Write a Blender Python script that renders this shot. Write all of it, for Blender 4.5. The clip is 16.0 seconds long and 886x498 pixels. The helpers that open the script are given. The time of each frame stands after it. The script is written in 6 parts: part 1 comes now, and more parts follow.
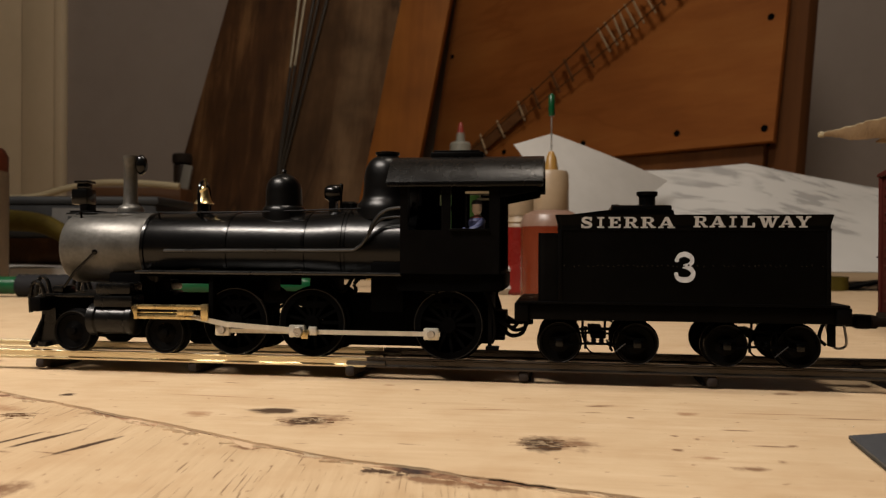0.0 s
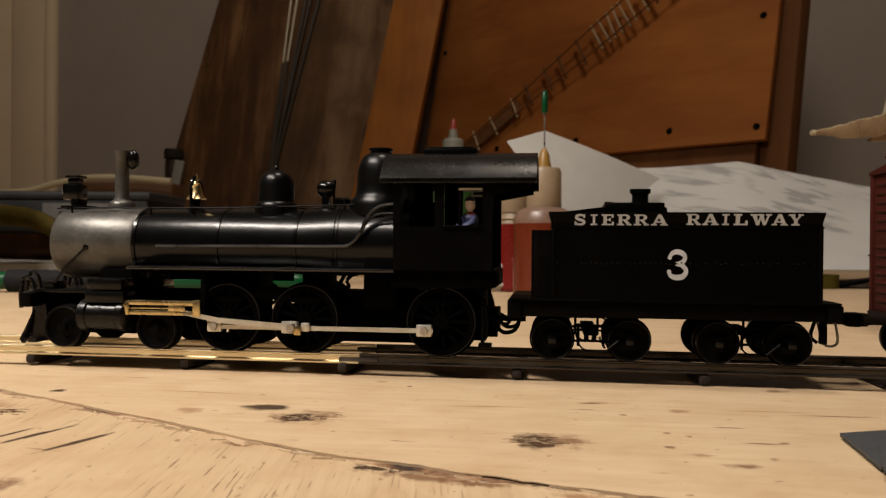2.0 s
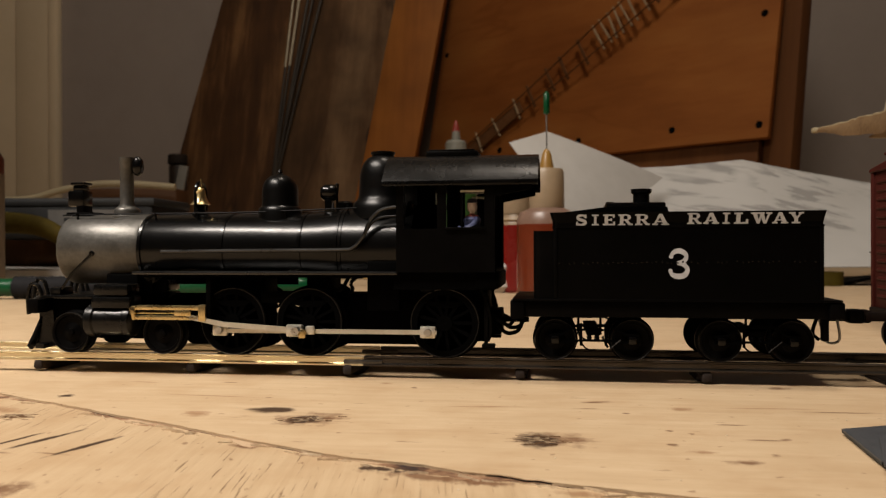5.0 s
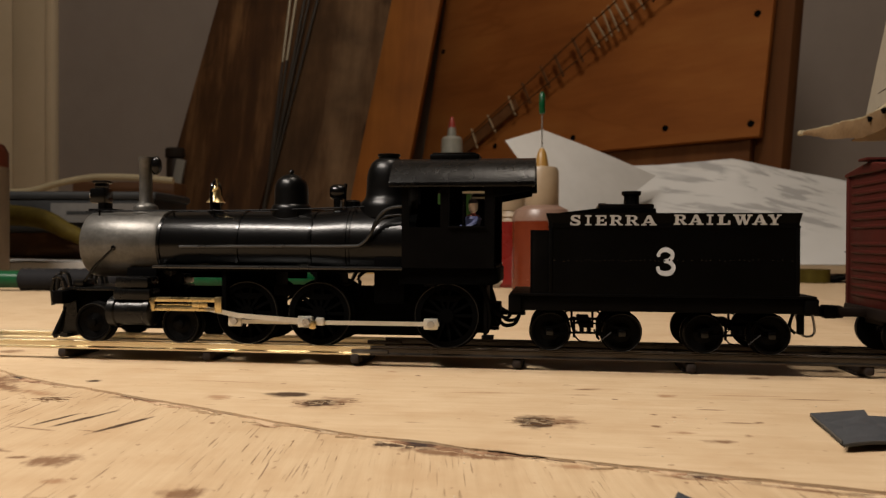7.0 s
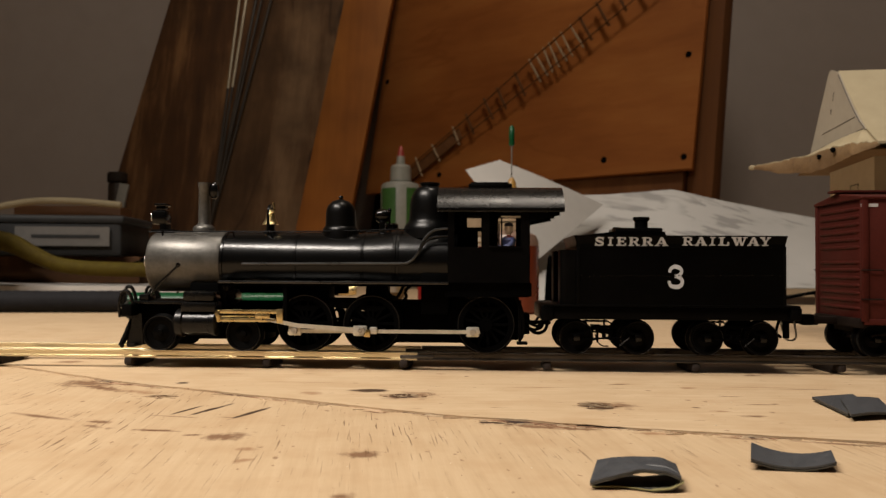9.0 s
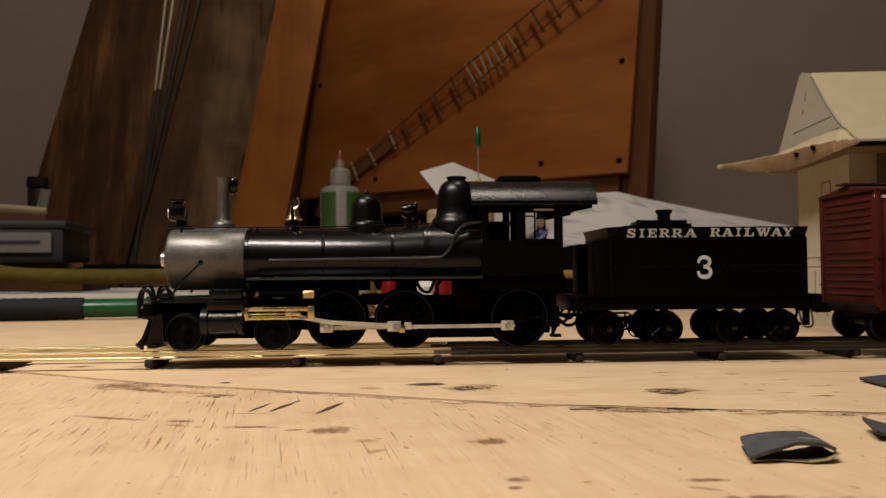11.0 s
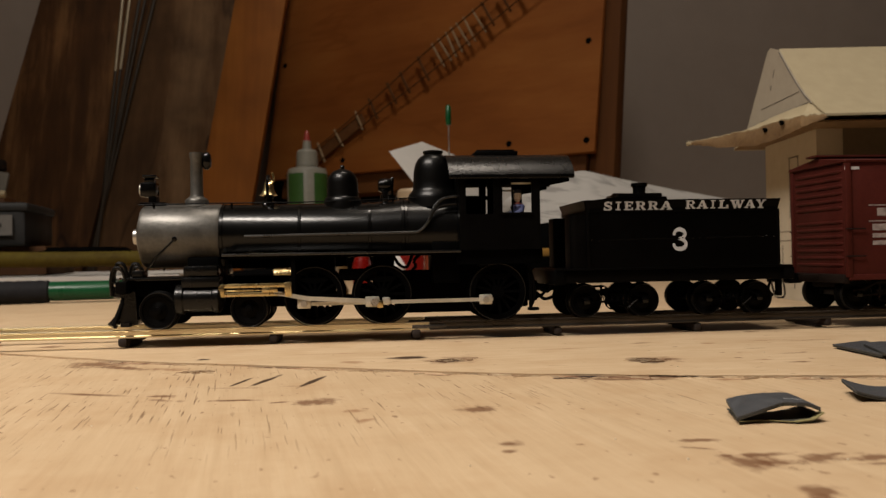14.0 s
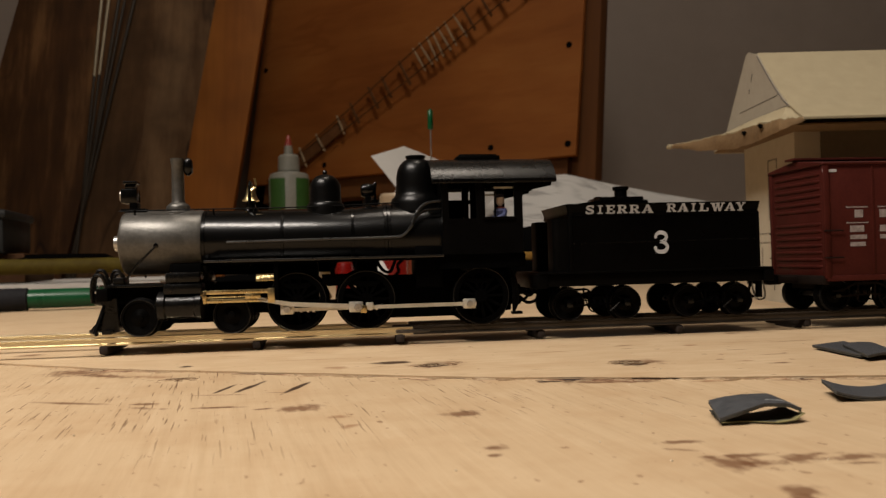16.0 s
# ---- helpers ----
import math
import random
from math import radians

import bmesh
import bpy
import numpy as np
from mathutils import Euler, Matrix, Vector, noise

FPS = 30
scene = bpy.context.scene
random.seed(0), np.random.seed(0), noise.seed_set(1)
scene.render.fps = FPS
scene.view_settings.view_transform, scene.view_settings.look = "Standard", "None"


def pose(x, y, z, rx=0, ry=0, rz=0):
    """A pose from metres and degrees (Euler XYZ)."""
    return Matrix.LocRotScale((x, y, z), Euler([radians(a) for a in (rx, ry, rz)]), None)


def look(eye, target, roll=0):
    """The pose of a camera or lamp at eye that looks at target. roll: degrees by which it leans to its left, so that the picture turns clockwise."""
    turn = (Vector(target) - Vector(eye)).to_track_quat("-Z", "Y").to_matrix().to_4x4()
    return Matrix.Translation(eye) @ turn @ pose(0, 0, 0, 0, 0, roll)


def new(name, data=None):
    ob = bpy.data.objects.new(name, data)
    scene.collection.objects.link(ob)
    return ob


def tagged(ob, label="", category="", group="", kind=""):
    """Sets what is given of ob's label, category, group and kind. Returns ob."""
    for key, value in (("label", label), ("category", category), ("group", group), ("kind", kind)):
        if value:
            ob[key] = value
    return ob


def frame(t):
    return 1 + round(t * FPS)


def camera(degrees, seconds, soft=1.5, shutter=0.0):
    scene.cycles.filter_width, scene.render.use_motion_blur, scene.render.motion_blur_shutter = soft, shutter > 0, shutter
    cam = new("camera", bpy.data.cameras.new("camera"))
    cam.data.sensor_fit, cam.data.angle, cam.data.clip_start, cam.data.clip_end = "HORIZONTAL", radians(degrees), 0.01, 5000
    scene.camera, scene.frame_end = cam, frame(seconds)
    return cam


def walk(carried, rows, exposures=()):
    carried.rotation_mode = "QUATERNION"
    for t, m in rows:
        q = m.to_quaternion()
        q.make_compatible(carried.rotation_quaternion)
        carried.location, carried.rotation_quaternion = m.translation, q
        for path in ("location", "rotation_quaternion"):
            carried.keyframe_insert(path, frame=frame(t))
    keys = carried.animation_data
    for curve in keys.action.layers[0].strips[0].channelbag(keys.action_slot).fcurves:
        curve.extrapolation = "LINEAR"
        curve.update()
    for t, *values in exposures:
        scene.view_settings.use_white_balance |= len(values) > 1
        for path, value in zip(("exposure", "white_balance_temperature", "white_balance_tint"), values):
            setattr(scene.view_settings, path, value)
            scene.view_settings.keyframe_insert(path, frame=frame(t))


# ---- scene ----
cam = camera(57.78, 16.0, soft=1.3)
cam.data.dof.use_dof, cam.data.dof.focus_distance, cam.data.dof.aperture_fstop = True, 0.155, 62
PATH = [
    (0, (-0.00085, -0.00017, 0.02929), (-0.00471, 0.19980, 0.02887), 0.28),
    (0.5, (-0.00091, -0.00035, 0.02926), (-0.00452, 0.19962, 0.02941), 0.31),
    (1, (-0.00074, -0.00039, 0.02927), (-0.00369, 0.19959, 0.03059), 0.14),
    (1.5, (-0.00095, -0.00041, 0.02926), (-0.00320, 0.19958, 0.02981), 0.30),
    (2, (-0.00106, 0.00007, 0.02930), (-0.00297, 0.20006, 0.02804), 0.50),
    (2.5, (-0.00072, -0.00027, 0.02927), (-0.00317, 0.19971, 0.02891), 0.08),
    (3, (-0.00062, -0.00026, 0.02938), (-0.00415, 0.19970, 0.02863), -0.11),
    (3.5, (-0.00054, -0.00083, 0.02928), (-0.00384, 0.19914, 0.02929), -0.14),
    (3.7, (-0.00055, -0.00077, 0.02922), (-0.00320, 0.19921, 0.02908), -0.17),
    (6, (-0.00117, -0.00283, 0.02939), (-0.00578, 0.19710, 0.02701), -0.36),
    (6.5, (-0.00196, -0.00608, 0.02910), (-0.00782, 0.19379, 0.02525), -0.44),
    (7, (-0.00256, -0.01292, 0.03000), (-0.00400, 0.18706, 0.02784), 0.21),
    (7.5, (-0.00481, -0.01901, 0.03011), (-0.00471, 0.18098, 0.02829), 0.68),
    (8, (-0.00836, -0.02586, 0.03031), (-0.00588, 0.17412, 0.03015), 0.46),
    (8.5, (-0.01608, -0.03678, 0.02907), (-0.00792, 0.16304, 0.03088), 0.27),
    (8.7, (-0.02284, -0.03842, 0.02833), (-0.01118, 0.16121, 0.03187), 0.32),
    (10.8, (-0.06218, -0.03306, 0.02435), (-0.02557, 0.16345, 0.03095), -0.51),
    (11, (-0.06284, -0.03256, 0.02410), (-0.02563, 0.16385, 0.03043), -0.49),
    (11.5, (-0.06459, -0.03047, 0.02387), (-0.02399, 0.16533, 0.02782), -0.42),
    (12, (-0.06505, -0.03113, 0.02211), (-0.02306, 0.16442, 0.02187), -1.10),
    (12.5, (-0.06503, -0.03121, 0.02204), (-0.02101, 0.16388, 0.02331), -1.13),
    (13, (-0.06546, -0.03138, 0.02176), (-0.02021, 0.16342, 0.02369), -1.24),
    (13.5, (-0.06551, -0.03140, 0.02165), (-0.02041, 0.16344, 0.02256), -1.24),
    (14, (-0.06553, -0.03111, 0.02211), (-0.02026, 0.16369, 0.02389), -1.08),
    (14.5, (-0.06550, -0.03129, 0.02233), (-0.02029, 0.16353, 0.02413), -1.07),
    (15, (-0.06536, -0.03153, 0.02133), (-0.02007, 0.16328, 0.02228), -1.25),
    (15.5, (-0.06584, -0.03150, 0.02144), (-0.01831, 0.16278, 0.02192), -1.60),
    (16, (-0.06576, -0.03137, 0.02224), (-0.01625, 0.16239, 0.02493), -1.51),
]
walk(cam, [(t, look(eye, target, roll)) for t, eye, target, roll in PATH], exposures=[(0.0, 0.12), (8.7, 0.12), (10.8, 0.1), (11.6, 0.0), (12.2, -0.1), (16.0, -0.1)])

# ---- light ----
world = bpy.data.worlds.new("room_light")
scene.world = world
world.use_nodes = True
world.node_tree.nodes["Background"].inputs[0].default_value = (1.0, 0.86, 0.68, 1)
world.node_tree.nodes["Background"].inputs[1].default_value = 0.0


def area_lamp(name, eye, target, size, watts, colour, spread=180, roll=0):
    data = bpy.data.lights.new(name, "AREA")
    data.shape, data.size, data.size_y, data.energy, data.color, data.spread = "RECTANGLE", size[0], size[1], watts, colour, radians(spread)
    ob = new(name, data)
    ob.matrix_world = look(eye, target, roll)
    return ob


# the work lamp over the bench and the dim lamp on the ceiling of the room
area_lamp("work_lamp", (-0.4, -0.06, 0.66), (-0.23, 0.13, 0.0), (0.42, 0.06), 3.75, (1.0, 0.9, 0.8), 110, 0)
area_lamp("room_lamp", (0.12, 0.15, 1.75), (0.1, 1.0, 0.4), (0.3, 0.3), 12.0, (1.0, 0.87, 0.73))


# ---- materials ----
def shader(name, rough=0.6, metal=0.0):
    m = bpy.data.materials.new(name)
    m.use_nodes = True
    nt = m.node_tree
    b = nt.nodes["Principled BSDF"]
    b.inputs["Roughness"].default_value = rough
    b.inputs["Metallic"].default_value = metal
    return m, nt, b


def node(nt, kind, **sets):
    n = nt.nodes.new(kind)
    for k, v in sets.items():
        n.inputs[k.replace("_", " ")].default_value = v
    return n


def coords(nt, scale=(1, 1, 1), turn=0.0):
    c = nt.nodes.new("ShaderNodeTexCoord").outputs["Object"]
    if turn:
        r = nt.nodes.new("ShaderNodeMapping")
        r.inputs["Rotation"].default_value = (0, 0, radians(-turn))
        nt.links.new(c, r.inputs["Vector"])
        c = r.outputs[0]
    mp = nt.nodes.new("ShaderNodeMapping")
    mp.inputs["Scale"].default_value = scale
    nt.links.new(c, mp.inputs["Vector"])
    return mp.outputs[0]


def noise_tex(nt, vec, scale, detail=4.0, rough=0.6):
    n = node(nt, "ShaderNodeTexNoise", Scale=scale, Detail=detail, Roughness=rough)
    nt.links.new(vec, n.inputs["Vector"])
    return n.outputs["Fac"]


def ramp(nt, fac, stops):
    r = nt.nodes.new("ShaderNodeValToRGB")
    e = r.color_ramp.elements
    while len(e) < len(stops):
        e.new(0.5)
    for el, (p, c) in zip(e, stops):
        el.position = p
        el.color = (*c, 1) if len(c) == 3 else c
    nt.links.new(fac, r.inputs[0])
    return r.outputs[0]


def mix(nt, fac, a, b, mode="MIX"):
    m = nt.nodes.new("ShaderNodeMix")
    m.data_type, m.blend_type = "RGBA", mode
    for sock, val in ((m.inputs[0], fac), (m.inputs[6], a), (m.inputs[7], b)):
        if isinstance(val, (int, float)):
            sock.default_value = val
        elif isinstance(val, tuple):
            sock.default_value = (*val, 1)
        else:
            nt.links.new(val, sock)
    return m.outputs[2]


def bump(nt, b, height, strength, dist=0.0005):
    n = node(nt, "ShaderNodeBump", Strength=strength, Distance=dist)
    nt.links.new(height, n.inputs["Height"])
    nt.links.new(n.outputs[0], b.inputs["Normal"])
    return n


def worn(name, dark, light, rough=0.5, metal=0.0, scale=120.0, bumps=0.1, stretch=(1, 1, 1), rough_var=0.15, coat=0.0, spec=0.5):
    """A painted or plain surface with two scales of variation."""
    m, nt, b = shader(name, rough, metal)
    v = coords(nt, stretch)
    big, fine = noise_tex(nt, v, scale, 5.0), noise_tex(nt, v, scale * 7, 3.0)
    both = mix(nt, 0.4, big, fine)
    nt.links.new(ramp(nt, both, [(0.3, dark), (0.7, light)]), b.inputs["Base Color"])
    r = nt.nodes.new("ShaderNodeMapRange")
    r.inputs["To Min"].default_value, r.inputs["To Max"].default_value = max(0.03, rough - rough_var), min(1, rough + rough_var)
    nt.links.new(big, r.inputs["Value"])
    nt.links.new(r.outputs[0], b.inputs["Roughness"])
    b.inputs["Coat Weight"].default_value = coat
    b.inputs["Specular IOR Level"].default_value = spec
    if bumps:
        bump(nt, b, fine, bumps)
    return m


def wood(name, dark, mid, light, grain=(6, 90, 90), turn=0.0, rough=0.6, blotch=4.0, bumps=0.25, blotch_col=None, veins=0.0):
    """Boards with grain along the first axis of the object's own frame."""
    m, nt, b = shader(name, rough)
    b.inputs["Specular IOR Level"].default_value = 0.2
    v = coords(nt, grain, turn)
    g = noise_tex(nt, v, 1.0, 6.0, 0.65)
    col = ramp(nt, g, [(0.25, dark), (0.5, mid), (0.75, light)])
    w = noise_tex(nt, coords(nt, (1, 1, 1), turn), blotch, 3.0)
    bl = ramp(nt, w, [(0.35, (0, 0, 0)), (0.7, (1, 1, 1))])
    col = mix(nt, bl, col, mix(nt, 0.5, col, blotch_col or dark))
    if veins:
        vn = noise_tex(nt, coords(nt, (2.2, 9, 9), turn), 1.0, 3.0, 0.55)
        band = ramp(nt, vn, [(0.485, (0, 0, 0)), (0.5, (veins, veins, veins)), (0.515, (0, 0, 0))])
        gate = noise_tex(nt, coords(nt, (3, 3, 3), turn), 1.0, 2.0)
        col = mix(nt, mix(nt, 1.0, band, ramp(nt, gate, [(0.45, (0, 0, 0)), (0.6, (1, 1, 1))]), "MULTIPLY"), col, dark)
    nt.links.new(col, b.inputs["Base Color"])
    bump(nt, b, g, bumps, 0.0006)
    return m


BLACK = worn("black_paint", (0.0008, 0.0008, 0.0008), (0.0018, 0.0018, 0.0018), 0.2, 0.0, 80, 0.06, spec=0.27, rough_var=0.1)
BOILER_BLACK = worn("boiler_black_paint", (0.0008, 0.0008, 0.0008), (0.0018, 0.0018, 0.0018), 0.23, 0.0, 45, 0.1, spec=0.26, rough_var=0.06)
DOME_BLACK = worn("dome_black_paint", (0.0008, 0.0008, 0.0008), (0.0018, 0.0018, 0.0018), 0.3, 0.0, 90, 0.1, spec=0.2, rough_var=0.08)
PIPE_BLACK = worn("glossy_black_paint", (0.002, 0.0019, 0.0018), (0.005, 0.0047, 0.0044), 0.3, 0.0, 150, 0.05, spec=0.75)
TANK_BLACK = worn("tank_black_paint", (0.0005, 0.0005, 0.0005), (0.0013, 0.0012, 0.0012), 0.34, 0.0, 60, 0.1, spec=0.045)
BLACK_SATIN = worn("satin_black_paint", (0.001, 0.0009, 0.0009), (0.0026, 0.0024, 0.0023), 0.4, 0.0, 200, 0.06, spec=0.03)
BLACK_FLAT = worn("flat_black_paint", (0.0004, 0.0004, 0.0004), (0.0011, 0.001, 0.001), 0.7, 0.0, 250, 0.1, spec=0.02)
CASTING_BLACK = worn("black_casting", (0.0012, 0.0012, 0.0011), (0.003, 0.0029, 0.0028), 0.28, 0.0, 120, 0.15, spec=0.26, rough_var=0.1)
GRAPHITE = worn("graphite_paint", (0.052, 0.05, 0.045), (0.115, 0.11, 0.1), 0.38, 0.6, 160, 0.1)
STEEL = worn("worn_steel", (0.32, 0.31, 0.29), (0.55, 0.53, 0.5), 0.3, 0.9, 300, 0.05)
NICKEL = worn("cream_nickel", (0.48, 0.455, 0.39), (0.68, 0.65, 0.57), 0.36, 0.7, 300, 0.1)
BRASS = worn("brass", (0.42, 0.31, 0.13), (0.78, 0.64, 0.35), 0.28, 1.0, 250, 0.08)
RAIL_BRIGHT = worn("bright_rail", (0.66, 0.56, 0.36), (0.92, 0.82, 0.6), 0.33, 1.0, 60, 0.03, (0.1, 1, 1), rough_var=0.04)
RAIL_SHINE = worn("rail_top_shine", (0.1, 0.088, 0.07), (0.34, 0.3, 0.25), 0.3, 1.0, 60, 0.05, (0.1, 1, 1))
RAIL_DARK = worn("dark_rail", (0.024, 0.02, 0.017), (0.075, 0.064, 0.054), 0.3, 0.8, 150, 0.08, (0.2, 1, 1))
TIE = worn("dark_tie", (0.011, 0.008, 0.007), (0.032, 0.023, 0.019), 0.75, 0.0, 400, 0.3, spec=0.2)
WHITE_INK = worn("white_lettering", (0.33, 0.335, 0.345), (0.52, 0.525, 0.54), 0.6, 0.0, 700, 0.0)
CAR_RED = worn("boxcar_red", (0.038, 0.0066, 0.0046), (0.062, 0.0116, 0.008), 0.6, 0.0, 150, 0.08, spec=0.1)
CAR_DARK = worn("boxcar_underframe", (0.006, 0.0038, 0.003), (0.014, 0.009, 0.007), 0.7, 0.0, 200, 0.1, spec=0.08)
FADED_INK = worn("faded_lettering", (0.12, 0.095, 0.09), (0.36, 0.32, 0.31), 0.7, 0.0, 900, 0.0)
CARD = worn("cream_card", (0.295, 0.243, 0.148), (0.375, 0.315, 0.198), 0.75, 0.0, 25, 0.05)
CARD_EDGE = worn("torn_card_edge", (0.10, 0.055, 0.021), (0.2, 0.122, 0.052), 0.85, 0.0, 90, 0.3)
PENCIL = worn("pencil_line", (0.06, 0.05, 0.04), (0.13, 0.11, 0.09), 0.8, 0.0, 300, 0.0)
PAPER = worn("white_paper", (0.44, 0.425, 0.40), (0.52, 0.505, 0.48), 0.8, 0.0, 10, 0.04)
WALL = worn("grey_wall_paint", (0.242, 0.204, 0.18), (0.283, 0.242, 0.214), 0.85, 0.0, 3, 0.06, spec=0.2)
TRIM = worn("cream_trim_paint", (0.50, 0.41, 0.28), (0.56, 0.46, 0.325), 0.6, 0.0, 5, 0.03, spec=0.2)
DARK_WOOD = wood("weathered_plank", (0.012, 0.005, 0.002), (0.07, 0.03, 0.01), (0.27, 0.14, 0.055), (2.0, 17, 17), 90, 0.8, 9.0, 0.5, (0.007, 0.003, 0.001), 0.9)
PALE_PLANK = wood("streaked_plank", (0.02, 0.009, 0.004), (0.105, 0.056, 0.025), (0.26, 0.165, 0.09), (1.6, 11, 11), 90, 0.8, 12.0, 0.5, (0.012, 0.006, 0.003), 0.9)
RED_WOOD = wood("orange_board", (0.18, 0.055, 0.008), (0.275, 0.095, 0.014), (0.37, 0.142, 0.025), (1.6, 20, 20), 90, 0.7, 7.0, 0.2, (0.08, 0.022, 0.003))
BROWN_STRIP = wood("brown_frame_strip", (0.085, 0.03, 0.008), (0.12, 0.045, 0.011), (0.16, 0.065, 0.018), (2, 26, 26), 90, 0.75, 6.0, 0.2)
PLY = wood("stained_plywood", (0.20, 0.06, 0.0105), (0.31, 0.108, 0.022), (0.38, 0.152, 0.035), (2.5, 13, 13), 0, 0.7, 3.2, 0.12, (0.1, 0.02, 0.003), 0.8)
GREEN_PLASTIC = worn("green_plastic", (0.001, 0.04, 0.012), (0.003, 0.065, 0.022), 0.3, 0.0, 60, 0.02, spec=0.3)
GRIP = worn("dark_grip", (0.008, 0.008, 0.009), (0.018, 0.018, 0.02), 0.7, 0.0, 200, 0.2, spec=0.08)


# ---- mesh helpers: plan numbers in centimetres ----
CM = 0.01


def thing(name, label, category, m=None, group="", kind=""):
    ob = new(name)
    ob.empty_display_size = 0.01
    if m is not None:
        ob.matrix_world = m
    return tagged(ob, label, category, group, kind)


def part(name, bm, material, parent=None, label="", smooth=35, keep=False):
    me = bpy.data.meshes.new(name)
    bmesh.ops.recalc_face_normals(bm, faces=bm.faces)
    bm.to_mesh(me)
    if not keep:
        bm.free()
    for p in me.polygons:
        p.use_smooth = True
    me.set_sharp_from_angle(angle=radians(smooth))
    me.materials.append(material)
    ob = new(name, me)
    if parent is not None:
        ob.parent = parent
    if label:
        ob["label"] = label
    return ob


def again(ob, dx=0, dy=0, dz=0, turn=None):
    """Another part that shares the mesh of ob, moved by centimetres in its thing's frame."""
    o = new(ob.name.split(".")[0], ob.data)
    o.parent = ob.parent
    o.location = (ob.location[0] + dx * CM, ob.location[1] + dy * CM, ob.location[2] + dz * CM)
    if turn:
        o.rotation_euler = turn
    if "label" in ob:
        o["label"] = ob["label"]
    return o


def box(bm, x0, x1, y0, y1, z0, z1, bevel=0.0, m=None):
    g = bmesh.ops.create_cube(bm, size=1.0)["verts"]
    for v in g:
        v.co = Vector(((x0 + x1) / 2 + v.co.x * (x1 - x0), (y0 + y1) / 2 + v.co.y * (y1 - y0), (z0 + z1) / 2 + v.co.z * (z1 - z0))) * CM
        if m is not None:
            v.co = m @ v.co
    if bevel:
        edges = list({e for v in g for e in v.link_edges})
        bmesh.ops.bevel(bm, geom=edges, offset=bevel * CM, segments=2, affect="EDGES", profile=0.5)
    return bm


def lathe(bm, rings, centre=(0, 0, 0), axis="z", seg=24, cap=True):
    """Rings of (radius, height along the axis)."""
    loops = []
    for r, h in rings:
        row = []
        for k in range(seg):
            a = 2 * math.pi * k / seg
            c, s = r * math.cos(a), r * math.sin(a)
            p = {"z": (c, s, h), "x": (h, c, s), "y": (c, h, s)}[axis]
            row.append(bm.verts.new((Vector(p) + Vector(centre)) * CM))
        loops.append(row)
    for lo, hi in zip(loops, loops[1:]):
        for k in range(seg):
            bm.faces.new((lo[k], lo[(k + 1) % seg], hi[(k + 1) % seg], hi[k]))
    if cap:
        bm.faces.new(loops[0][::-1])
        bm.faces.new(loops[-1])
    return bm


def tube(bm, pts, r, seg=8):
    """A round rod along points."""
    pts = [Vector(p) for p in pts]
    loops = []
    for i, p in enumerate(pts):
        d = (pts[min(i + 1, len(pts) - 1)] - pts[max(i - 1, 0)]).normalized()
        side = d.cross(Vector((0, 0, 1)) if abs(d.z) < 0.9 else Vector((0, 1, 0))).normalized()
        up = side.cross(d)
        rr = r[i] if isinstance(r, (list, tuple)) else r
        loops.append([bm.verts.new((p + rr * (math.cos(2 * math.pi * k / seg) * side + math.sin(2 * math.pi * k / seg) * up)) * CM) for k in range(seg)])
    for lo, hi in zip(loops, loops[1:]):
        for k in range(seg):
            bm.faces.new((lo[k], lo[(k + 1) % seg], hi[(k + 1) % seg], hi[k]))
    bm.faces.new(loops[0][::-1])
    bm.faces.new(loops[-1])
    return bm


def curve(pts, n=6):
    """Points of a smooth line through pts."""
    pts = [Vector(p) for p in pts]
    out = []
    for i in range(len(pts) - 1):
        a, b, c, d = pts[max(i - 1, 0)], pts[i], pts[i + 1], pts[min(i + 2, len(pts) - 1)]
        for k in range(n):
            t = k / n
            out.append(0.5 * (2 * b + (c - a) * t + (2 * a - 5 * b + 4 * c - d) * t * t + (3 * b - a - 3 * c + d) * t**3))
    return out + [pts[-1]]


def prism(bm, outline, lo, hi, axis="y", bevel=0.0):
    """An outline of two coordinates pushed along an axis from lo to hi."""
    def at(p, q, h):
        return {"y": (p, h, q), "z": (p, q, h), "x": (h, p, q)}[axis]
    a = [bm.verts.new(Vector(at(p, q, lo)) * CM) for p, q in outline]
    b = [bm.verts.new(Vector(at(p, q, hi)) * CM) for p, q in outline]
    fs = [bm.faces.new(a[::-1]), bm.faces.new(b)]
    n = len(outline)
    for k in range(n):
        fs.append(bm.faces.new((a[k], a[(k + 1) % n], b[(k + 1) % n], b[k])))
    if bevel:
        bmesh.ops.bevel(bm, geom=list({e for f in fs for e in f.edges}), offset=bevel * CM, segments=1, affect="EDGES")
    return bm


def sheet(bm, f, nu, nv, thick):
    """A thin sheet: f(u, v) gives a point in centimetres for u, v from 0 to 1; thick is its thickness, downwards."""
    grid = [[bm.verts.new(Vector(f(i / nu, j / nv)) * CM) for j in range(nv + 1)] for i in range(nu + 1)]
    fs = [bm.faces.new((grid[i][j], grid[i + 1][j], grid[i + 1][j + 1], grid[i][j + 1])) for i in range(nu) for j in range(nv)]
    bmesh.ops.recalc_face_normals(bm, faces=fs)
    bmesh.ops.solidify(bm, geom=fs, thickness=thick * CM)
    return bm


def B():
    return bmesh.new()


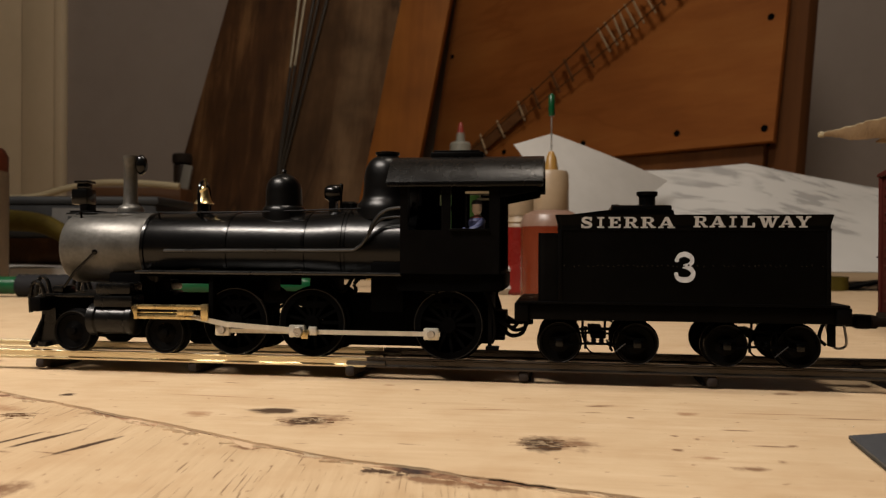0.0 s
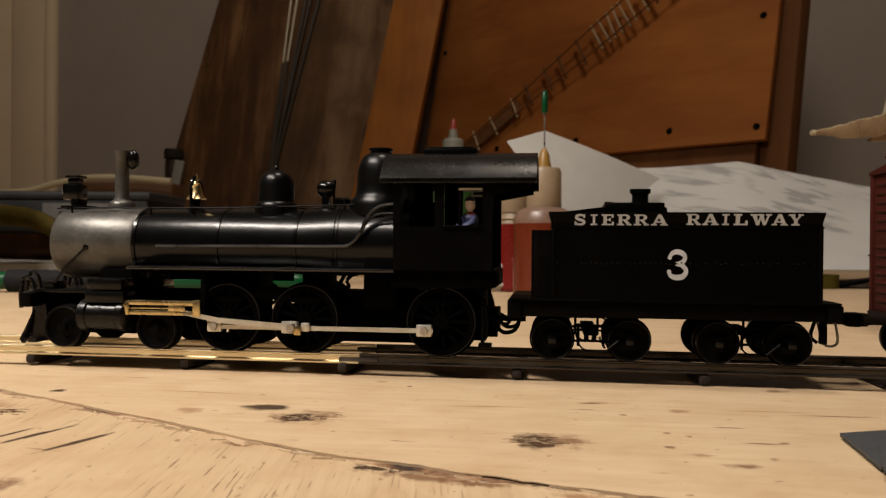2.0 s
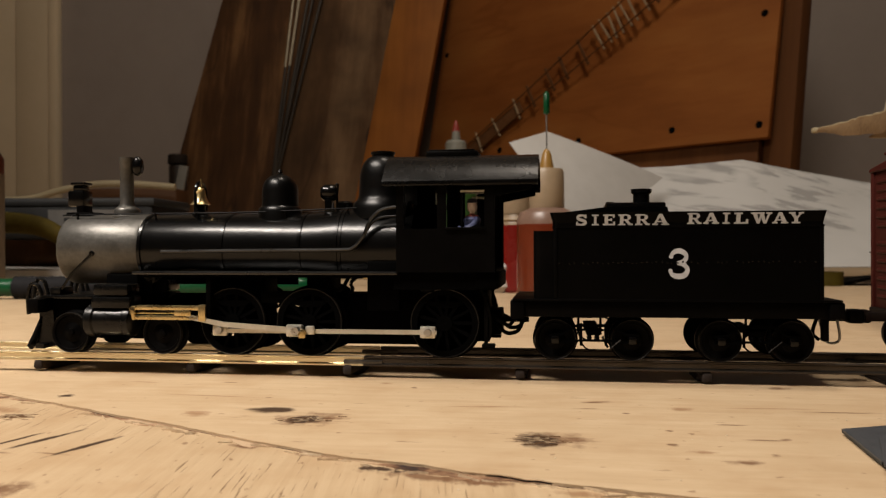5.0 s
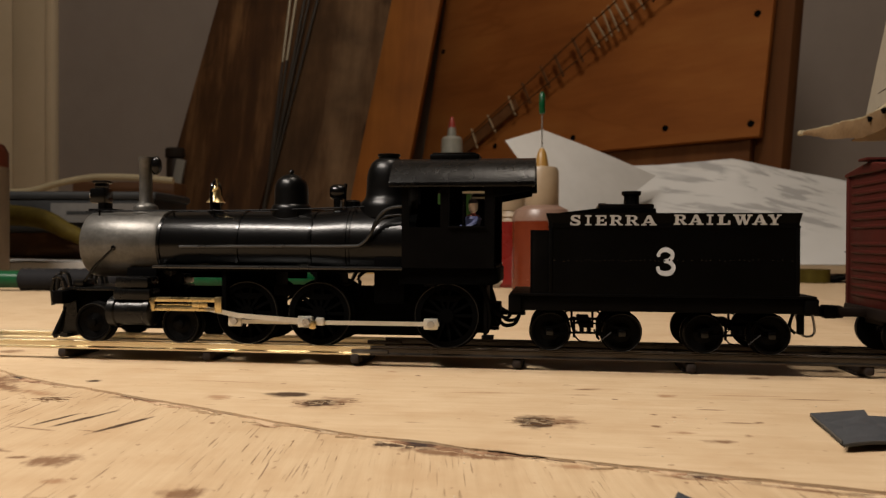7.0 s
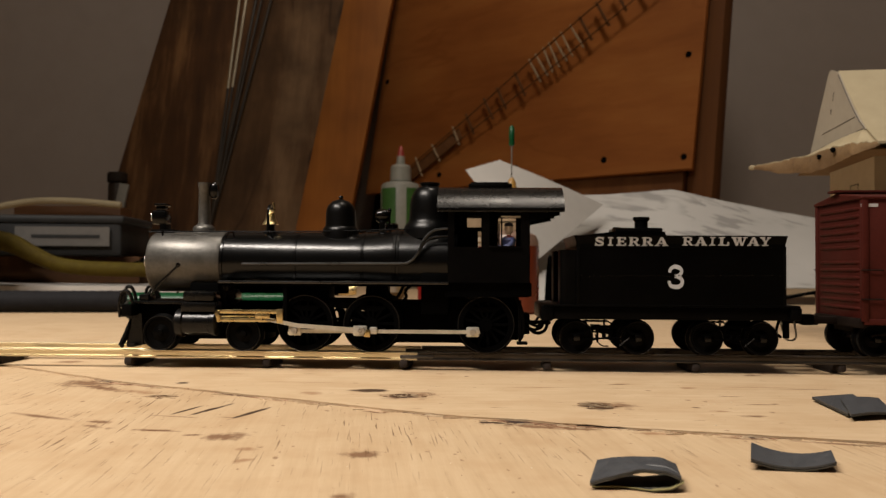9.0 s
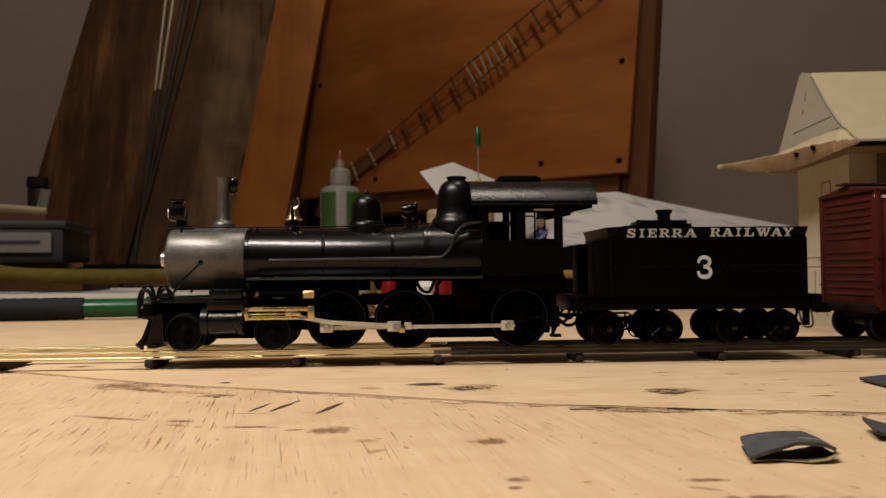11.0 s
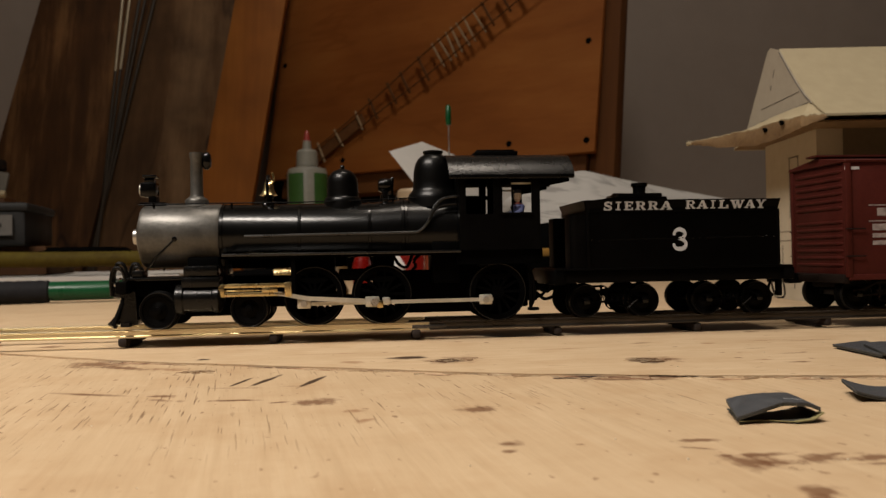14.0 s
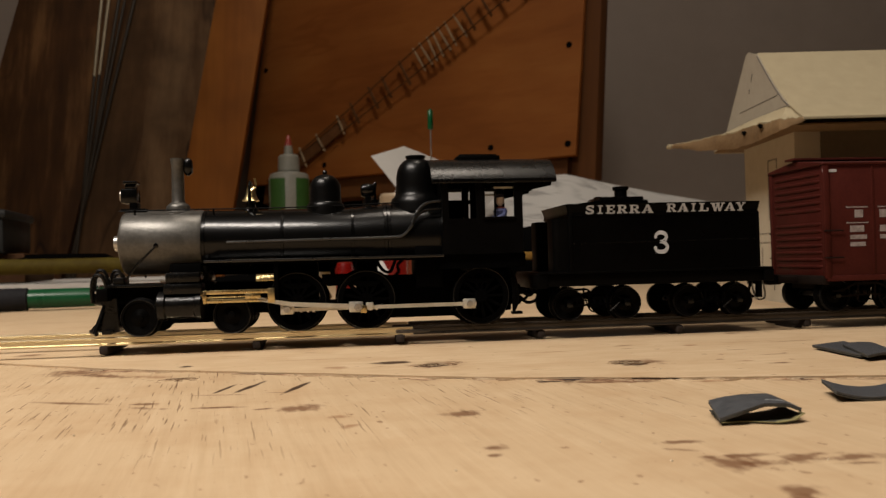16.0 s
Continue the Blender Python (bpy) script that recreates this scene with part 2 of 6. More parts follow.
def ribbon(path, widths):
    """Quads of a stroke of changing width along a path."""
    pts = [Vector((*p, 0)) for p in path]
    rows = []
    for i, p in enumerate(pts):
        d = (pts[min(i + 1, len(pts) - 1)] - pts[max(i - 1, 0)]).normalized()
        n = Vector((-d.y, d.x, 0)) * widths[i] / 2
        rows.append((p - n, p + n))
    return [[tuple(a[0][:2]), tuple(b[0][:2]), tuple(b[1][:2]), tuple(a[1][:2])] for a, b in zip(rows, rows[1:])]


def bars(*rects):
    return [[(x0, z0), (x1, z0), (x1, z1), (x0, z1)] for x0, x1, z0, z1 in rects]


def disc(x, z, rx, rz):
    return [[(x + rx * math.cos(k * math.pi / 5), z + rz * math.sin(k * math.pi / 5)) for k in range(10)]]


def stroke(pts, wide, thin, n=6):
    c = curve([(x, z, 0) for x, z in pts], n)
    return ribbon([(p.x, p.y) for p in c], [thin + (wide - thin) * math.sin(math.pi * min(1, max(0, k / (len(c) - 1)))) ** 0.7 for k in range(len(c))])


GLYPHS = {
    "I": bars((0.36, 0.64, 0, 1), (0.1, 0.9, 0.86, 1), (0.1, 0.9, 0, 0.14)),
    "E": bars((0.14, 0.4, 0, 1), (0, 0.95, 0, 0.14), (0, 0.92, 0.86, 1), (0.4, 0.68, 0.44, 0.57), (0.8, 0.95, 0, 0.34), (0.78, 0.92, 0.68, 1), (0.6, 0.7, 0.36, 0.65)),
    "L": bars((0.14, 0.42, 0, 1), (0, 0.56, 0.86, 1), (0, 0.95, 0, 0.14), (0.78, 0.95, 0, 0.42)),
    "R": bars((0.12, 0.36, 0, 1), (0, 0.5, 0, 0.13), (0, 0.66, 0.87, 1), (0.3, 0.66, 0.43, 0.55), (0.7, 1.02, 0, 0.13)) + [[(0.62, 0.43), (0.84, 0.55), (0.9, 0.72), (0.84, 0.89), (0.62, 1.0), (0.66, 0.72)], [(0.44, 0.46), (0.68, 0.46), (0.96, 0.06), (0.7, 0.06)]],
    "A": bars((0, 0.36, 0, 0.13), (0.58, 1.06, 0, 0.13), (0.26, 0.74, 0.26, 0.38)) + [[(0.1, 0.08), (0.24, 0.08), (0.6, 1), (0.42, 1)], [(0.4, 1), (0.62, 1), (0.98, 0.08), (0.7, 0.08)]],
    "W": bars((-0.04, 0.34, 0.87, 1), (0.34, 0.66, 0.87, 1), (0.74, 1.04, 0.87, 1)) + [[(0.04, 0.95), (0.26, 0.95), (0.42, 0), (0.28, 0)], [(0.3, 0), (0.42, 0), (0.56, 0.95), (0.47, 0.95)], [(0.4, 0.95), (0.6, 0.95), (0.76, 0), (0.62, 0)], [(0.64, 0), (0.76, 0), (0.96, 0.95), (0.86, 0.95)]],
    "Y": bars((-0.04, 0.44, 0.87, 1), (0.66, 1.04, 0.87, 1), (0.38, 0.64, 0.05, 0.5), (0.2, 0.82, 0, 0.13)) + [[(0.04, 0.95), (0.34, 0.95), (0.64, 0.42), (0.38, 0.42)], [(0.46, 0.42), (0.62, 0.42), (0.94, 0.95), (0.78, 0.95)]],
    "S": stroke([(0.86, 0.74), (0.7, 0.9), (0.42, 0.93), (0.2, 0.8), (0.24, 0.62), (0.5, 0.5), (0.78, 0.38), (0.82, 0.2), (0.6, 0.07), (0.3, 0.08), (0.1, 0.26)], 0.26, 0.1) + bars((0.78, 0.92, 0.66, 1), (0.04, 0.18, 0, 0.36)),
    "3": stroke([(0.14, 0.76), (0.28, 0.9), (0.52, 0.95), (0.78, 0.86), (0.84, 0.7), (0.68, 0.56), (0.44, 0.52)], 0.19, 0.12) + stroke([(0.42, 0.52), (0.72, 0.47), (0.9, 0.28), (0.76, 0.09), (0.48, 0.045), (0.22, 0.1), (0.1, 0.24)], 0.2, 0.12) + disc(0.16, 0.74, 0.1, 0.07) + disc(0.13, 0.25, 0.1, 0.07),
}


def words(name, text, spans, z0, z1, y, parent, material, label="", lean=0.0):
    """Slab-serif letters standing upright and facing -y; spans: the start and end of each letter along x; lean: slope of the face."""
    bm = bmesh.new()
    for ch, (x0, x1) in zip(text, spans):
        for k, poly in enumerate(GLYPHS[ch]):
            deep = 0.003 + 0.0007 * (k % 9)
            pts = [(x0 + p * (x1 - x0), z0 + q * (z1 - z0)) for p, q in poly]
            prism(bm, pts, y - deep, y)
    if lean:
        for v in bm.verts:
            v.co.y -= lean * (v.co.z - z0 * CM)
    return part(name, bm, material, parent, label)


# ---- the room ----
# PANEL, PLANKS: x along the leaning boards, y up along their slope, z towards the bench
PANEL = pose(0.30, 0.99, 0.165, 0, 0, -45) @ pose(0, 0, 0, 80, 0, 0)
PLANKS = pose(-0.20, 1.27, 0.25, 0, 0, -10) @ pose(0, 0, 0, 76, 0, 0)
# ROOM: its x axis lies in the face of the back wall
ROOM = pose(0.30, 1.456, 0, 0, 0, -8)


def slab(name, m, x0, x1, y0, y1, z0, z1, mat, label, category):
    ob = part(name, box(B(), x0, x1, y0, y1, z0, z1), mat)
    ob.matrix_world = m
    return tagged(ob, label, category, kind="structure")


slab("wall_back", ROOM, -260, 260, 0, 10, -80, 200, WALL, "grey painted wall behind the bench", "wall")
slab("wall_left", ROOM, -270, -260, -300, 10, -80, 200, WALL, "grey painted wall beside the bench", "wall")
slab("wall_right", ROOM, 260, 270, -300, 10, -80, 200, WALL, "grey painted wall beside the bench", "wall")
slab("wall_front", ROOM, -270, 270, -310, -300, -80, 200, WALL, "grey painted wall across the room", "wall")
slab("ceiling", ROOM, -270, 270, -310, 10, 200, 210, TRIM, "pale painted ceiling", "ceiling")
slab("floor", ROOM, -270, 270, -310, 10, -90, -80, DARK_WOOD, "dark wooden floor below the bench", "floor")

# ---- the bench: two sheets of plywood that meet in a ragged slanting seam ----
SEAM = [(-140, 86), (-60, 44), (-24, 25.6), (-12.9, 19.0), (-9.5, 16.1), (-4.9, 13.15), (-1.95, 11.2), (0.8, 10.0), (3.1, 9.1), (5.6, 8.15), (12, 5.2), (40, -8), (90, -32)]


def seam_line():
    rng = random.Random(4)
    out, j = [], 0.0
    for (xa, ya), (xb, yb) in zip(SEAM, SEAM[1:]):
        n = max(1, int((xb - xa) / 0.16)) if -20 < xa < 14 else 1
        for k in range(n):
            t = k / n
            j = 0.7 * j + rng.gauss(0, 0.022) if n > 1 else 0
            out.append((xa + (xb - xa) * t, ya + (yb - ya) * t + j))
    return out + [SEAM[-1]]


def bench_material(name, turn, dark, mid, light, grain, soft, dash, spots):
    """Pale plywood; grain, soft, dash: scales along and across; spots: (x, y, half length, half width, turn, depth) in centimetres."""
    m, nt, b = shader(name, 0.55)
    b.inputs["Specular IOR Level"].default_value = 0.35
    g = noise_tex(nt, coords(nt, grain, turn), 1.0, 5.0, 0.6)
    g2 = noise_tex(nt, coords(nt, soft, turn), 1.0, 4.0, 0.55)
    both = mix(nt, 0.32, g, g2)
    col = ramp(nt, both, [(0.34, dark), (0.5, mid), (0.64, light)])
    # broad blotches and a fine mottle
    w = noise_tex(nt, coords(nt), 22.0, 5.0, 0.62)
    col = mix(nt, ramp(nt, w, [(0.4, (0, 0, 0)), (0.72, (0.8, 0.8, 0.8))]), col, mix(nt, 0.75, col, dark))
    warm = noise_tex(nt, coords(nt), 75.0, 4.0, 0.6)
    col = mix(nt, ramp(nt, warm, [(0.45, (0, 0, 0)), (0.75, (0.5, 0.5, 0.5))]), col, (0.36, 0.225, 0.115))
    fine = noise_tex(nt, coords(nt), 900.0, 3.0, 0.7)
    col = mix(nt, ramp(nt, fine, [(0.3, (0.35, 0.35, 0.35)), (0.46, (0, 0, 0))]), col, dark)
    specks = noise_tex(nt, coords(nt, (1, 1.6, 1), turn), 420.0, 2.0, 0.5)
    col = mix(nt, ramp(nt, specks, [(0.7, (0, 0, 0)), (0.74, (0.75, 0.75, 0.75))]), col, (0.2, 0.11, 0.055))
    # open pores: short dark dashes along the grain, in patches
    s = noise_tex(nt, coords(nt, dash[0], turn), 1.0, 2.0, 0.5)
    gate = noise_tex(nt, coords(nt, dash[2], turn), 1.0, 4.0, 0.6)
    sm = mix(nt, 1.0, ramp(nt, s, [(dash[1], (0, 0, 0)), (dash[1] + 0.05, (1, 1, 1))]), ramp(nt, gate, [(0.42, (0, 0, 0)), (0.55, (1, 1, 1))]), "MULTIPLY")
    if dash[3]:
        sep = nt.nodes.new("ShaderNodeSeparateXYZ")
        nt.links.new(nt.nodes.new("ShaderNodeTexCoord").outputs["Object"], sep.inputs[0])
        rough_end = nt.nodes.new("ShaderNodeMapRange")
        rough_end.inputs["From Min"].default_value, rough_end.inputs["From Max"].default_value = dash[3]
        nt.links.new(sep.outputs[1], rough_end.inputs["Value"])
        sm = mix(nt, 1.0, sm, rough_end.outputs[0], "MULTIPLY")
    col = mix(nt, mix(nt, 1.0, sm, (0.85, 0.85, 0.85), "MULTIPLY"), col, (0.13, 0.066, 0.03))
    height = mix(nt, 1.0, mix(nt, 0.5, both, (0.5, 0.5, 0.5)), mix(nt, 0.5, (0, 0, 0), sm), "SUBTRACT")
    c = nt.nodes.new("ShaderNodeTexCoord").outputs["Object"]
    jn = node(nt, "ShaderNodeTexNoise", Scale=300.0, Detail=6.0, Roughness=0.68)
    nt.links.new(c, jn.inputs["Vector"])
    streaks = noise_tex(nt, coords(nt, (90, 900, 900), turn), 1.0, 3.0, 0.6)
    ragged = nt.nodes.new("ShaderNodeMath")
    ragged.operation = "ADD"
    nt.links.new(jn.outputs["Fac"], ragged.inputs[0])
    half = nt.nodes.new("ShaderNodeMath")
    half.operation = "MULTIPLY"
    half.inputs[1].default_value = 0.4
    nt.links.new(streaks, half.inputs[0])
    nt.links.new(half.outputs[0], ragged.inputs[1])
    for x, y, rx, ry, a, depth in sorted(spots, key=lambda q: q[5]):
        mp = nt.nodes.new("ShaderNodeMapping")
        mp.vector_type = "TEXTURE"
        mp.inputs["Location"].default_value = (x * CM, y * CM, 0)
        mp.inputs["Rotation"].default_value = (0, 0, radians(a))
        mp.inputs["Scale"].default_value = (rx * CM, ry * CM, 1)
        nt.links.new(c, mp.inputs["Vector"])
        ln = nt.nodes.new("ShaderNodeVectorMath")
        ln.operation = "LENGTH"
        nt.links.new(mp.outputs[0], ln.inputs[0])
        ad = nt.nodes.new("ShaderNodeMath")
        ad.operation = "MULTIPLY_ADD"
        nt.links.new(ragged.outputs[0], ad.inputs[0])
        amp = 1.0 if depth > 0.9 else 1.3 if rx > 5 * ry else 3.0
        ad.inputs[1].default_value = amp
        nt.links.new(ln.outputs["Value"], ad.inputs[2])
        mr = nt.nodes.new("ShaderNodeMapRange")
        hard = depth > 0.72
        for k, val in (("From Min", 0.7 * amp + (0.5 if hard else 0.3)), ("From Max", 0.7 * amp + (0.85 if hard else 1.05)), ("To Min", 0.97 if hard else 0.82), ("To Max", 0.0)):
            mr.inputs[k].default_value = val
        nt.links.new(ad.outputs[0], mr.inputs["Value"])
        col = mix(nt, mr.outputs[0], col, (0.045, 0.023, 0.012) if hard else (0.125, 0.053, 0.022) if depth > 0.45 else (0.26, 0.14, 0.07))
        if hard:
            height = mix(nt, mr.outputs[0], height, (-0.6, -0.6, -0.6))
    nt.links.new(col, b.inputs["Base Color"])
    bump(nt, b, height, 0.5, 0.0006)
    return m


BACK_SPOTS = [(1.18, 11.96, 0.42, 0.62, 4, 0.95), (1.4, 11.98, 0.62, 0.5, 4, 0.5), (-3.36, 14.22, 0.6, 0.32, -4, 0.92), (-2.6, 13.46, 0.42, 0.42, -6, 0.92), (-2.6, 13.46, 0.6, 0.55, -6, 0.5), (-2.2, 13.5, 0.4, 0.12, 0, 0.5),
              (2.56, 14.9, 0.34, 0.13, 3, 0.6), (6.5, 16.3, 0.24, 0.2, 3, 0.7), (3.95, 14.25, 0.24, 0.16, 22, 0.3), (3.84, 10.7, 0.24, 0.16, -7, 0.5), (3.4, 11.26, 0.22, 0.13, -9, 0.35),
              (4.55, 11.97, 0.32, 0.06, -7, 0.6), (0.5, 14.5, 0.8, 0.06, -2, 0.45), (3.1, 11.7, 0.09, 0.1, 0, 0.7), (4.38, 11.1, 0.1, 0.1, 0, 0.7), (4.9, 12.0, 0.1, 0.08, 0, 0.7),
              (-7.74, 15.58, 0.22, 0.16, 0, 0.8), (-0.93, 16.46, 0.08, 0.1, 0, 0.7), (-1.56, 17.0, 0.14, 0.12, 0, 0.4), (6.6, 13.95, 0.8, 0.06, -6, 0.5), (-11.9, 19.98, 0.42, 0.3, -10, 0.65),
              (5.6, 14.3, 1.0, 0.05, -4, 0.4), (-4.6, 13.9, 0.22, 0.3, 30, 0.35), (-4.9, 15.6, 1.2, 0.05, -10, 0.45), (-3.7, 15.4, 0.08, 0.07, 0, 0.7), (9.9, 17.2, 0.26, 0.2, 0, 0.85), (7.0, 16.7, 0.15, 0.15, 0, 0.6), (3.3, 12.6, 0.06, 0.06, 0, 0.7), (2.9, 13.9, 0.06, 0.06, 0, 0.5), (4.4, 13.0, 0.3, 0.05, -8, 0.5), (-6.8, 17.2, 0.4, 0.05, -12, 0.4)]
FRONT_SPOTS = [(-6.85, 12.2, 0.66, 0.075, 68, 0.95), (-6.42, 12.2, 0.95, 0.095, 65, 0.95), (-5.6, 11.75, 1.0, 0.1, 65, 0.95), (-6.95, 11.5, 0.6, 0.05, -18, 0.7), (-5.9, 11.35, 0.3, 0.04, -15, 0.6),
               (-9.4, 11.65, 0.85, 0.12, -30, 0.6), (-8.0, 10.55, 0.34, 0.1, -30, 0.6), (-7.8, 13.85, 0.34, 0.2, 5, 0.7), (-5.66, 9.68, 0.4, 0.32, 10, 0.62), (-7.05, 10.25, 0.42, 0.12, -8, 0.6), (-8.06, 11.0, 0.32, 0.14, -25, 0.6), (-6.04, 14.22, 0.7, 0.24, -28, 0.55), (-9.96, 15.93, 0.9, 0.6, -30, 0.46), (-6.15, 13.9, 0.66, 0.16, -26, 0.5),
               (-3.44, 8.3, 0.34, 0.3, -20, 0.6), (-3.65, 6.07, 0.16, 0.13, 0, 0.5), (-5.2, 8.7, 0.22, 0.14, 0, 0.4), (-5.1, 8.0, 0.2, 0.12, 30, 0.4), (-2.1, 11.25, 0.4, 0.1, -24, 0.6), (-1.44, 4.48, 0.44, 0.32, -8, 0.6), (-1.16, 4.72, 0.34, 0.12, -8, 0.5), (-1.2, 4.4, 0.3, 0.2, -8, 0.5), (-0.12, 4.28, 0.5, 0.16, -8, 0.65), (-1.48, 3.4, 0.26, 0.18, 0, 0.6), (-1.48, 5.56, 0.24, 0.09, -10, 0.55),
               (-0.64, 4.42, 0.36, 0.2, -8, 0.6), (-0.4, 4.52, 0.3, 0.1, -8, 0.5), (-0.3, 4.06, 0.3, 0.07, -10, 0.7), (-1.65, 3.2, 0.16, 0.12, 0, 0.55), (-1.66, 5.2, 0.2, 0.06, -35, 0.5), (-3.77, 5.7, 0.1, 0.08, 0, 0.5),
               (-6.9, 10.2, 0.5, 0.07, -14, 0.5), (-6.2, 9.8, 0.2, 0.08, 0, 0.5), (-1.05, 10.55, 0.5, 0.13, -25, 0.85), (-0.5, 10.2, 0.75, 0.16, -22, 0.5), (0.85, 9.95, 0.36, 0.08, -18, 0.95),
               (0.3, 9.95, 0.45, 0.14, -18, 0.5), (1.5, 9.45, 0.34, 0.14, -20, 0.4), (2.2, 9.62, 0.09, 0.16, 0, 0.95), (2.8, 9.0, 0.5, 0.08, -22, 0.5), (4.2, 8.5, 0.9, 0.08, -22, 0.6), (-9.3, 15.0, 0.9, 0.22, -38, 0.5), (-8.4, 14.5, 0.6, 0.2, -35, 0.42), (-3.2, 11.75, 0.3, 0.1, -30, 0.5)]
PLY_BACK = bench_material("pale_plywood", -7, (0.45, 0.325, 0.197), (0.50, 0.37, 0.23), (0.54, 0.41, 0.264), (60, 500, 500), (25, 160, 160), ((120, 900, 900), 0.7, (25, 60, 60), None), BACK_SPOTS)
PLY_FRONT = bench_material("coarse_plywood", 91, (0.43, 0.309, 0.185), (0.475, 0.347, 0.212), (0.51, 0.382, 0.24), (45, 800, 800), (12, 220, 220), ((80, 2300, 2300), 0.625, (22, 60, 60), (0.055, 0.1)), FRONT_SPOTS)

line = seam_line()
bench = thing("workbench", "plywood workbench top of two sheets with a ragged seam", "workbench", kind="structure")
def gap(x):
    """Depth of the slot under the top ply, where the core of the upper sheet has broken away."""
    return 0.9 * (1 - ((x - 0.72) / 0.3) ** 4 if abs(x - 0.72) < 0.3 else 0.0)


part("back_sheet", prism(B(), line + [(150, -32), (150, 170), (-140, 170)], -0.014, 0.0, "z"), PLY_BACK, bench, "smooth pale plywood with knots")
part("core_ply", prism(B(), [(x, y + 0.003 + gap(x)) for x, y in line] + [(150, -31.9), (150, 170), (-140, 170)], -1.2, -0.014, "z"), PLY_BACK, bench, "pale plywood core under the top ply")
part("front_sheet", prism(B(), [(x, y - 0.012) for x, y in line[::-1]] + [(-140, -40), (90, -40)], -1.2, -0.04, "z"), PLY_FRONT, bench, "coarse plywood with dark open grain")

# the torn brown veneer that shows along the seam
m, nt, b = shader("torn_veneer", 0.85)
v = coords(nt, (1, 1, 1))
big_ = noise_tex(nt, v, 110.0, 5.0, 0.65)
nt.links.new(ramp(nt, big_, [(0.34, (0.02, 0.009, 0.005)), (0.41, (0.1, 0.045, 0.02)), (0.5, (0.26, 0.145, 0.075)), (0.58, (0.44, 0.31, 0.19))]), b.inputs["Base Color"])
bump(nt, b, noise_tex(nt, v, 500.0, 3.0), 0.5, 0.0005)
VENEER = m
def torn(x):
    """How far the torn veneer reaches from the seam."""
    patch = max(0.0, *(1 - abs(x - c) / h for c, h in ((-5.4, 0.7), (-9.2, 0.9), (-0.3, 1.2), (2.9, 0.5), (-3.2, 0.4))))
    return 0.004 + 0.25 * min(1.0, 1.6 * patch)


wide = [(x, y - 0.02 - torn(x) * (0.85 + 0.25 * math.sin(9 * x) * math.sin(23 * x))) for x, y in line if -22 < x < 13]
near = [(x, y - 0.01) for x, y in line if -22 < x < 13]
part("torn_veneer", prism(B(), near + wide[::-1], -0.2, -0.034, "z"), VENEER, bench, "ragged brown strip of torn veneer")

# ---- leaning boards behind the bench ----
def leaning(name, x0, x1, z0, z1, mat, label, category, slope):
    """A board on the bench that leans on the wall; x0, x1: its edges at the height of the plane's origin; slope: sideways lean."""
    bm = box(B(), x0, x1, -25.6, 70, z0, z1, 0.15)
    for v in bm.verts:
        v.co.x += slope * v.co.y
    ob = part(name, bm, mat)
    ob.matrix_world = PLANKS
    return tagged(ob, label, category)


leaning("plank", -23.7, -6.6, -2.2, 0.0, DARK_WOOD, "dark weathered wooden plank leaning against the wall", "plank", 0.157)
leaning("plank", -6.5, 7.6, -2.6, -0.3, PALE_PLANK, "dark weathered wooden plank with paler streaks leaning against the wall", "plank", 0.14)
leaning("board", 7.7, 15.8, -1.2, 0.8, RED_WOOD, "orange-brown pine board leaning against the wall", "board", 0.13)
frame_thing = thing("framed_panel", "stained plywood panel screwed to a wooden frame leaning on the wall", "panel", PANEL)
bm = box(B(), -49.2, 8.6, -1.2, 60, -0.9, 0.0, 0.08)
for v in bm.verts:
    v.co.x += 0.02 * v.co.y
part("panel", bm, PLY, frame_thing)
bm = box(B(), 7.2, 10.6, -16.8, 58, -4.6, -2.0, 0.1)
for v in bm.verts:
    v.co.x += 0.002 * v.co.y
part("stile", bm, BROWN_STRIP, frame_thing, "darker frame strip")
part("rail", box(B(), -46, 7.1, -4.2, -1.0, -3.6, -1.0, 0.05), BROWN_STRIP, frame_thing, "darker frame strip")
# flat black sheet, added as the shade in the gap and below the panel
part("backing", box(B(), -50.6, 7.1, -16.8, 58, -4.4, -3.7), BLACK_FLAT, frame_thing, "black sheet for the shade behind the panel")
screw = part("screw", lathe(B(), [(0.42, 0), (0.42, 0.06), (0.3, 0.1), (0.12, 0.04)], (0, 0, 0), "z", 16), BLACK_SATIN, frame_thing, "dark screw head")
for n, (sx, sy) in enumerate([(7.45, 0.4), (7.1, 14.1), (-3.85, 0.95), (-18.3, 1.0), (-47.5, 18.7), (-33, 1.0), (8, 40), (-46.5, 40)]):
    (screw if n == 0 else again(screw)).location = (sx * CM, sy * CM, 0)
rng = random.Random(2)

# ---- track ----
TRACK = pose(0.00025, 0.18398, 0, 0, 0, -7.2)
track = thing("railway_track", "model railway track with brass rails on sparse dark ties", "railway track", TRACK)


def rail_bm(x0, x1, y):
    prof = [(-0.11, 0.27), (0.11, 0.27), (0.11, 0.30), (0.03, 0.33), (0.03, 0.42), (0.055, 0.44), (0.055, 0.462), (0.042, 0.475), (0.018, 0.481), (-0.018, 0.481), (-0.042, 0.475), (-0.055, 0.462), (-0.055, 0.44), (-0.03, 0.42), (-0.03, 0.33), (-0.11, 0.30)]
    return prism(B(), [(y + p, q) for p, q in prof], x0, x1, "x")


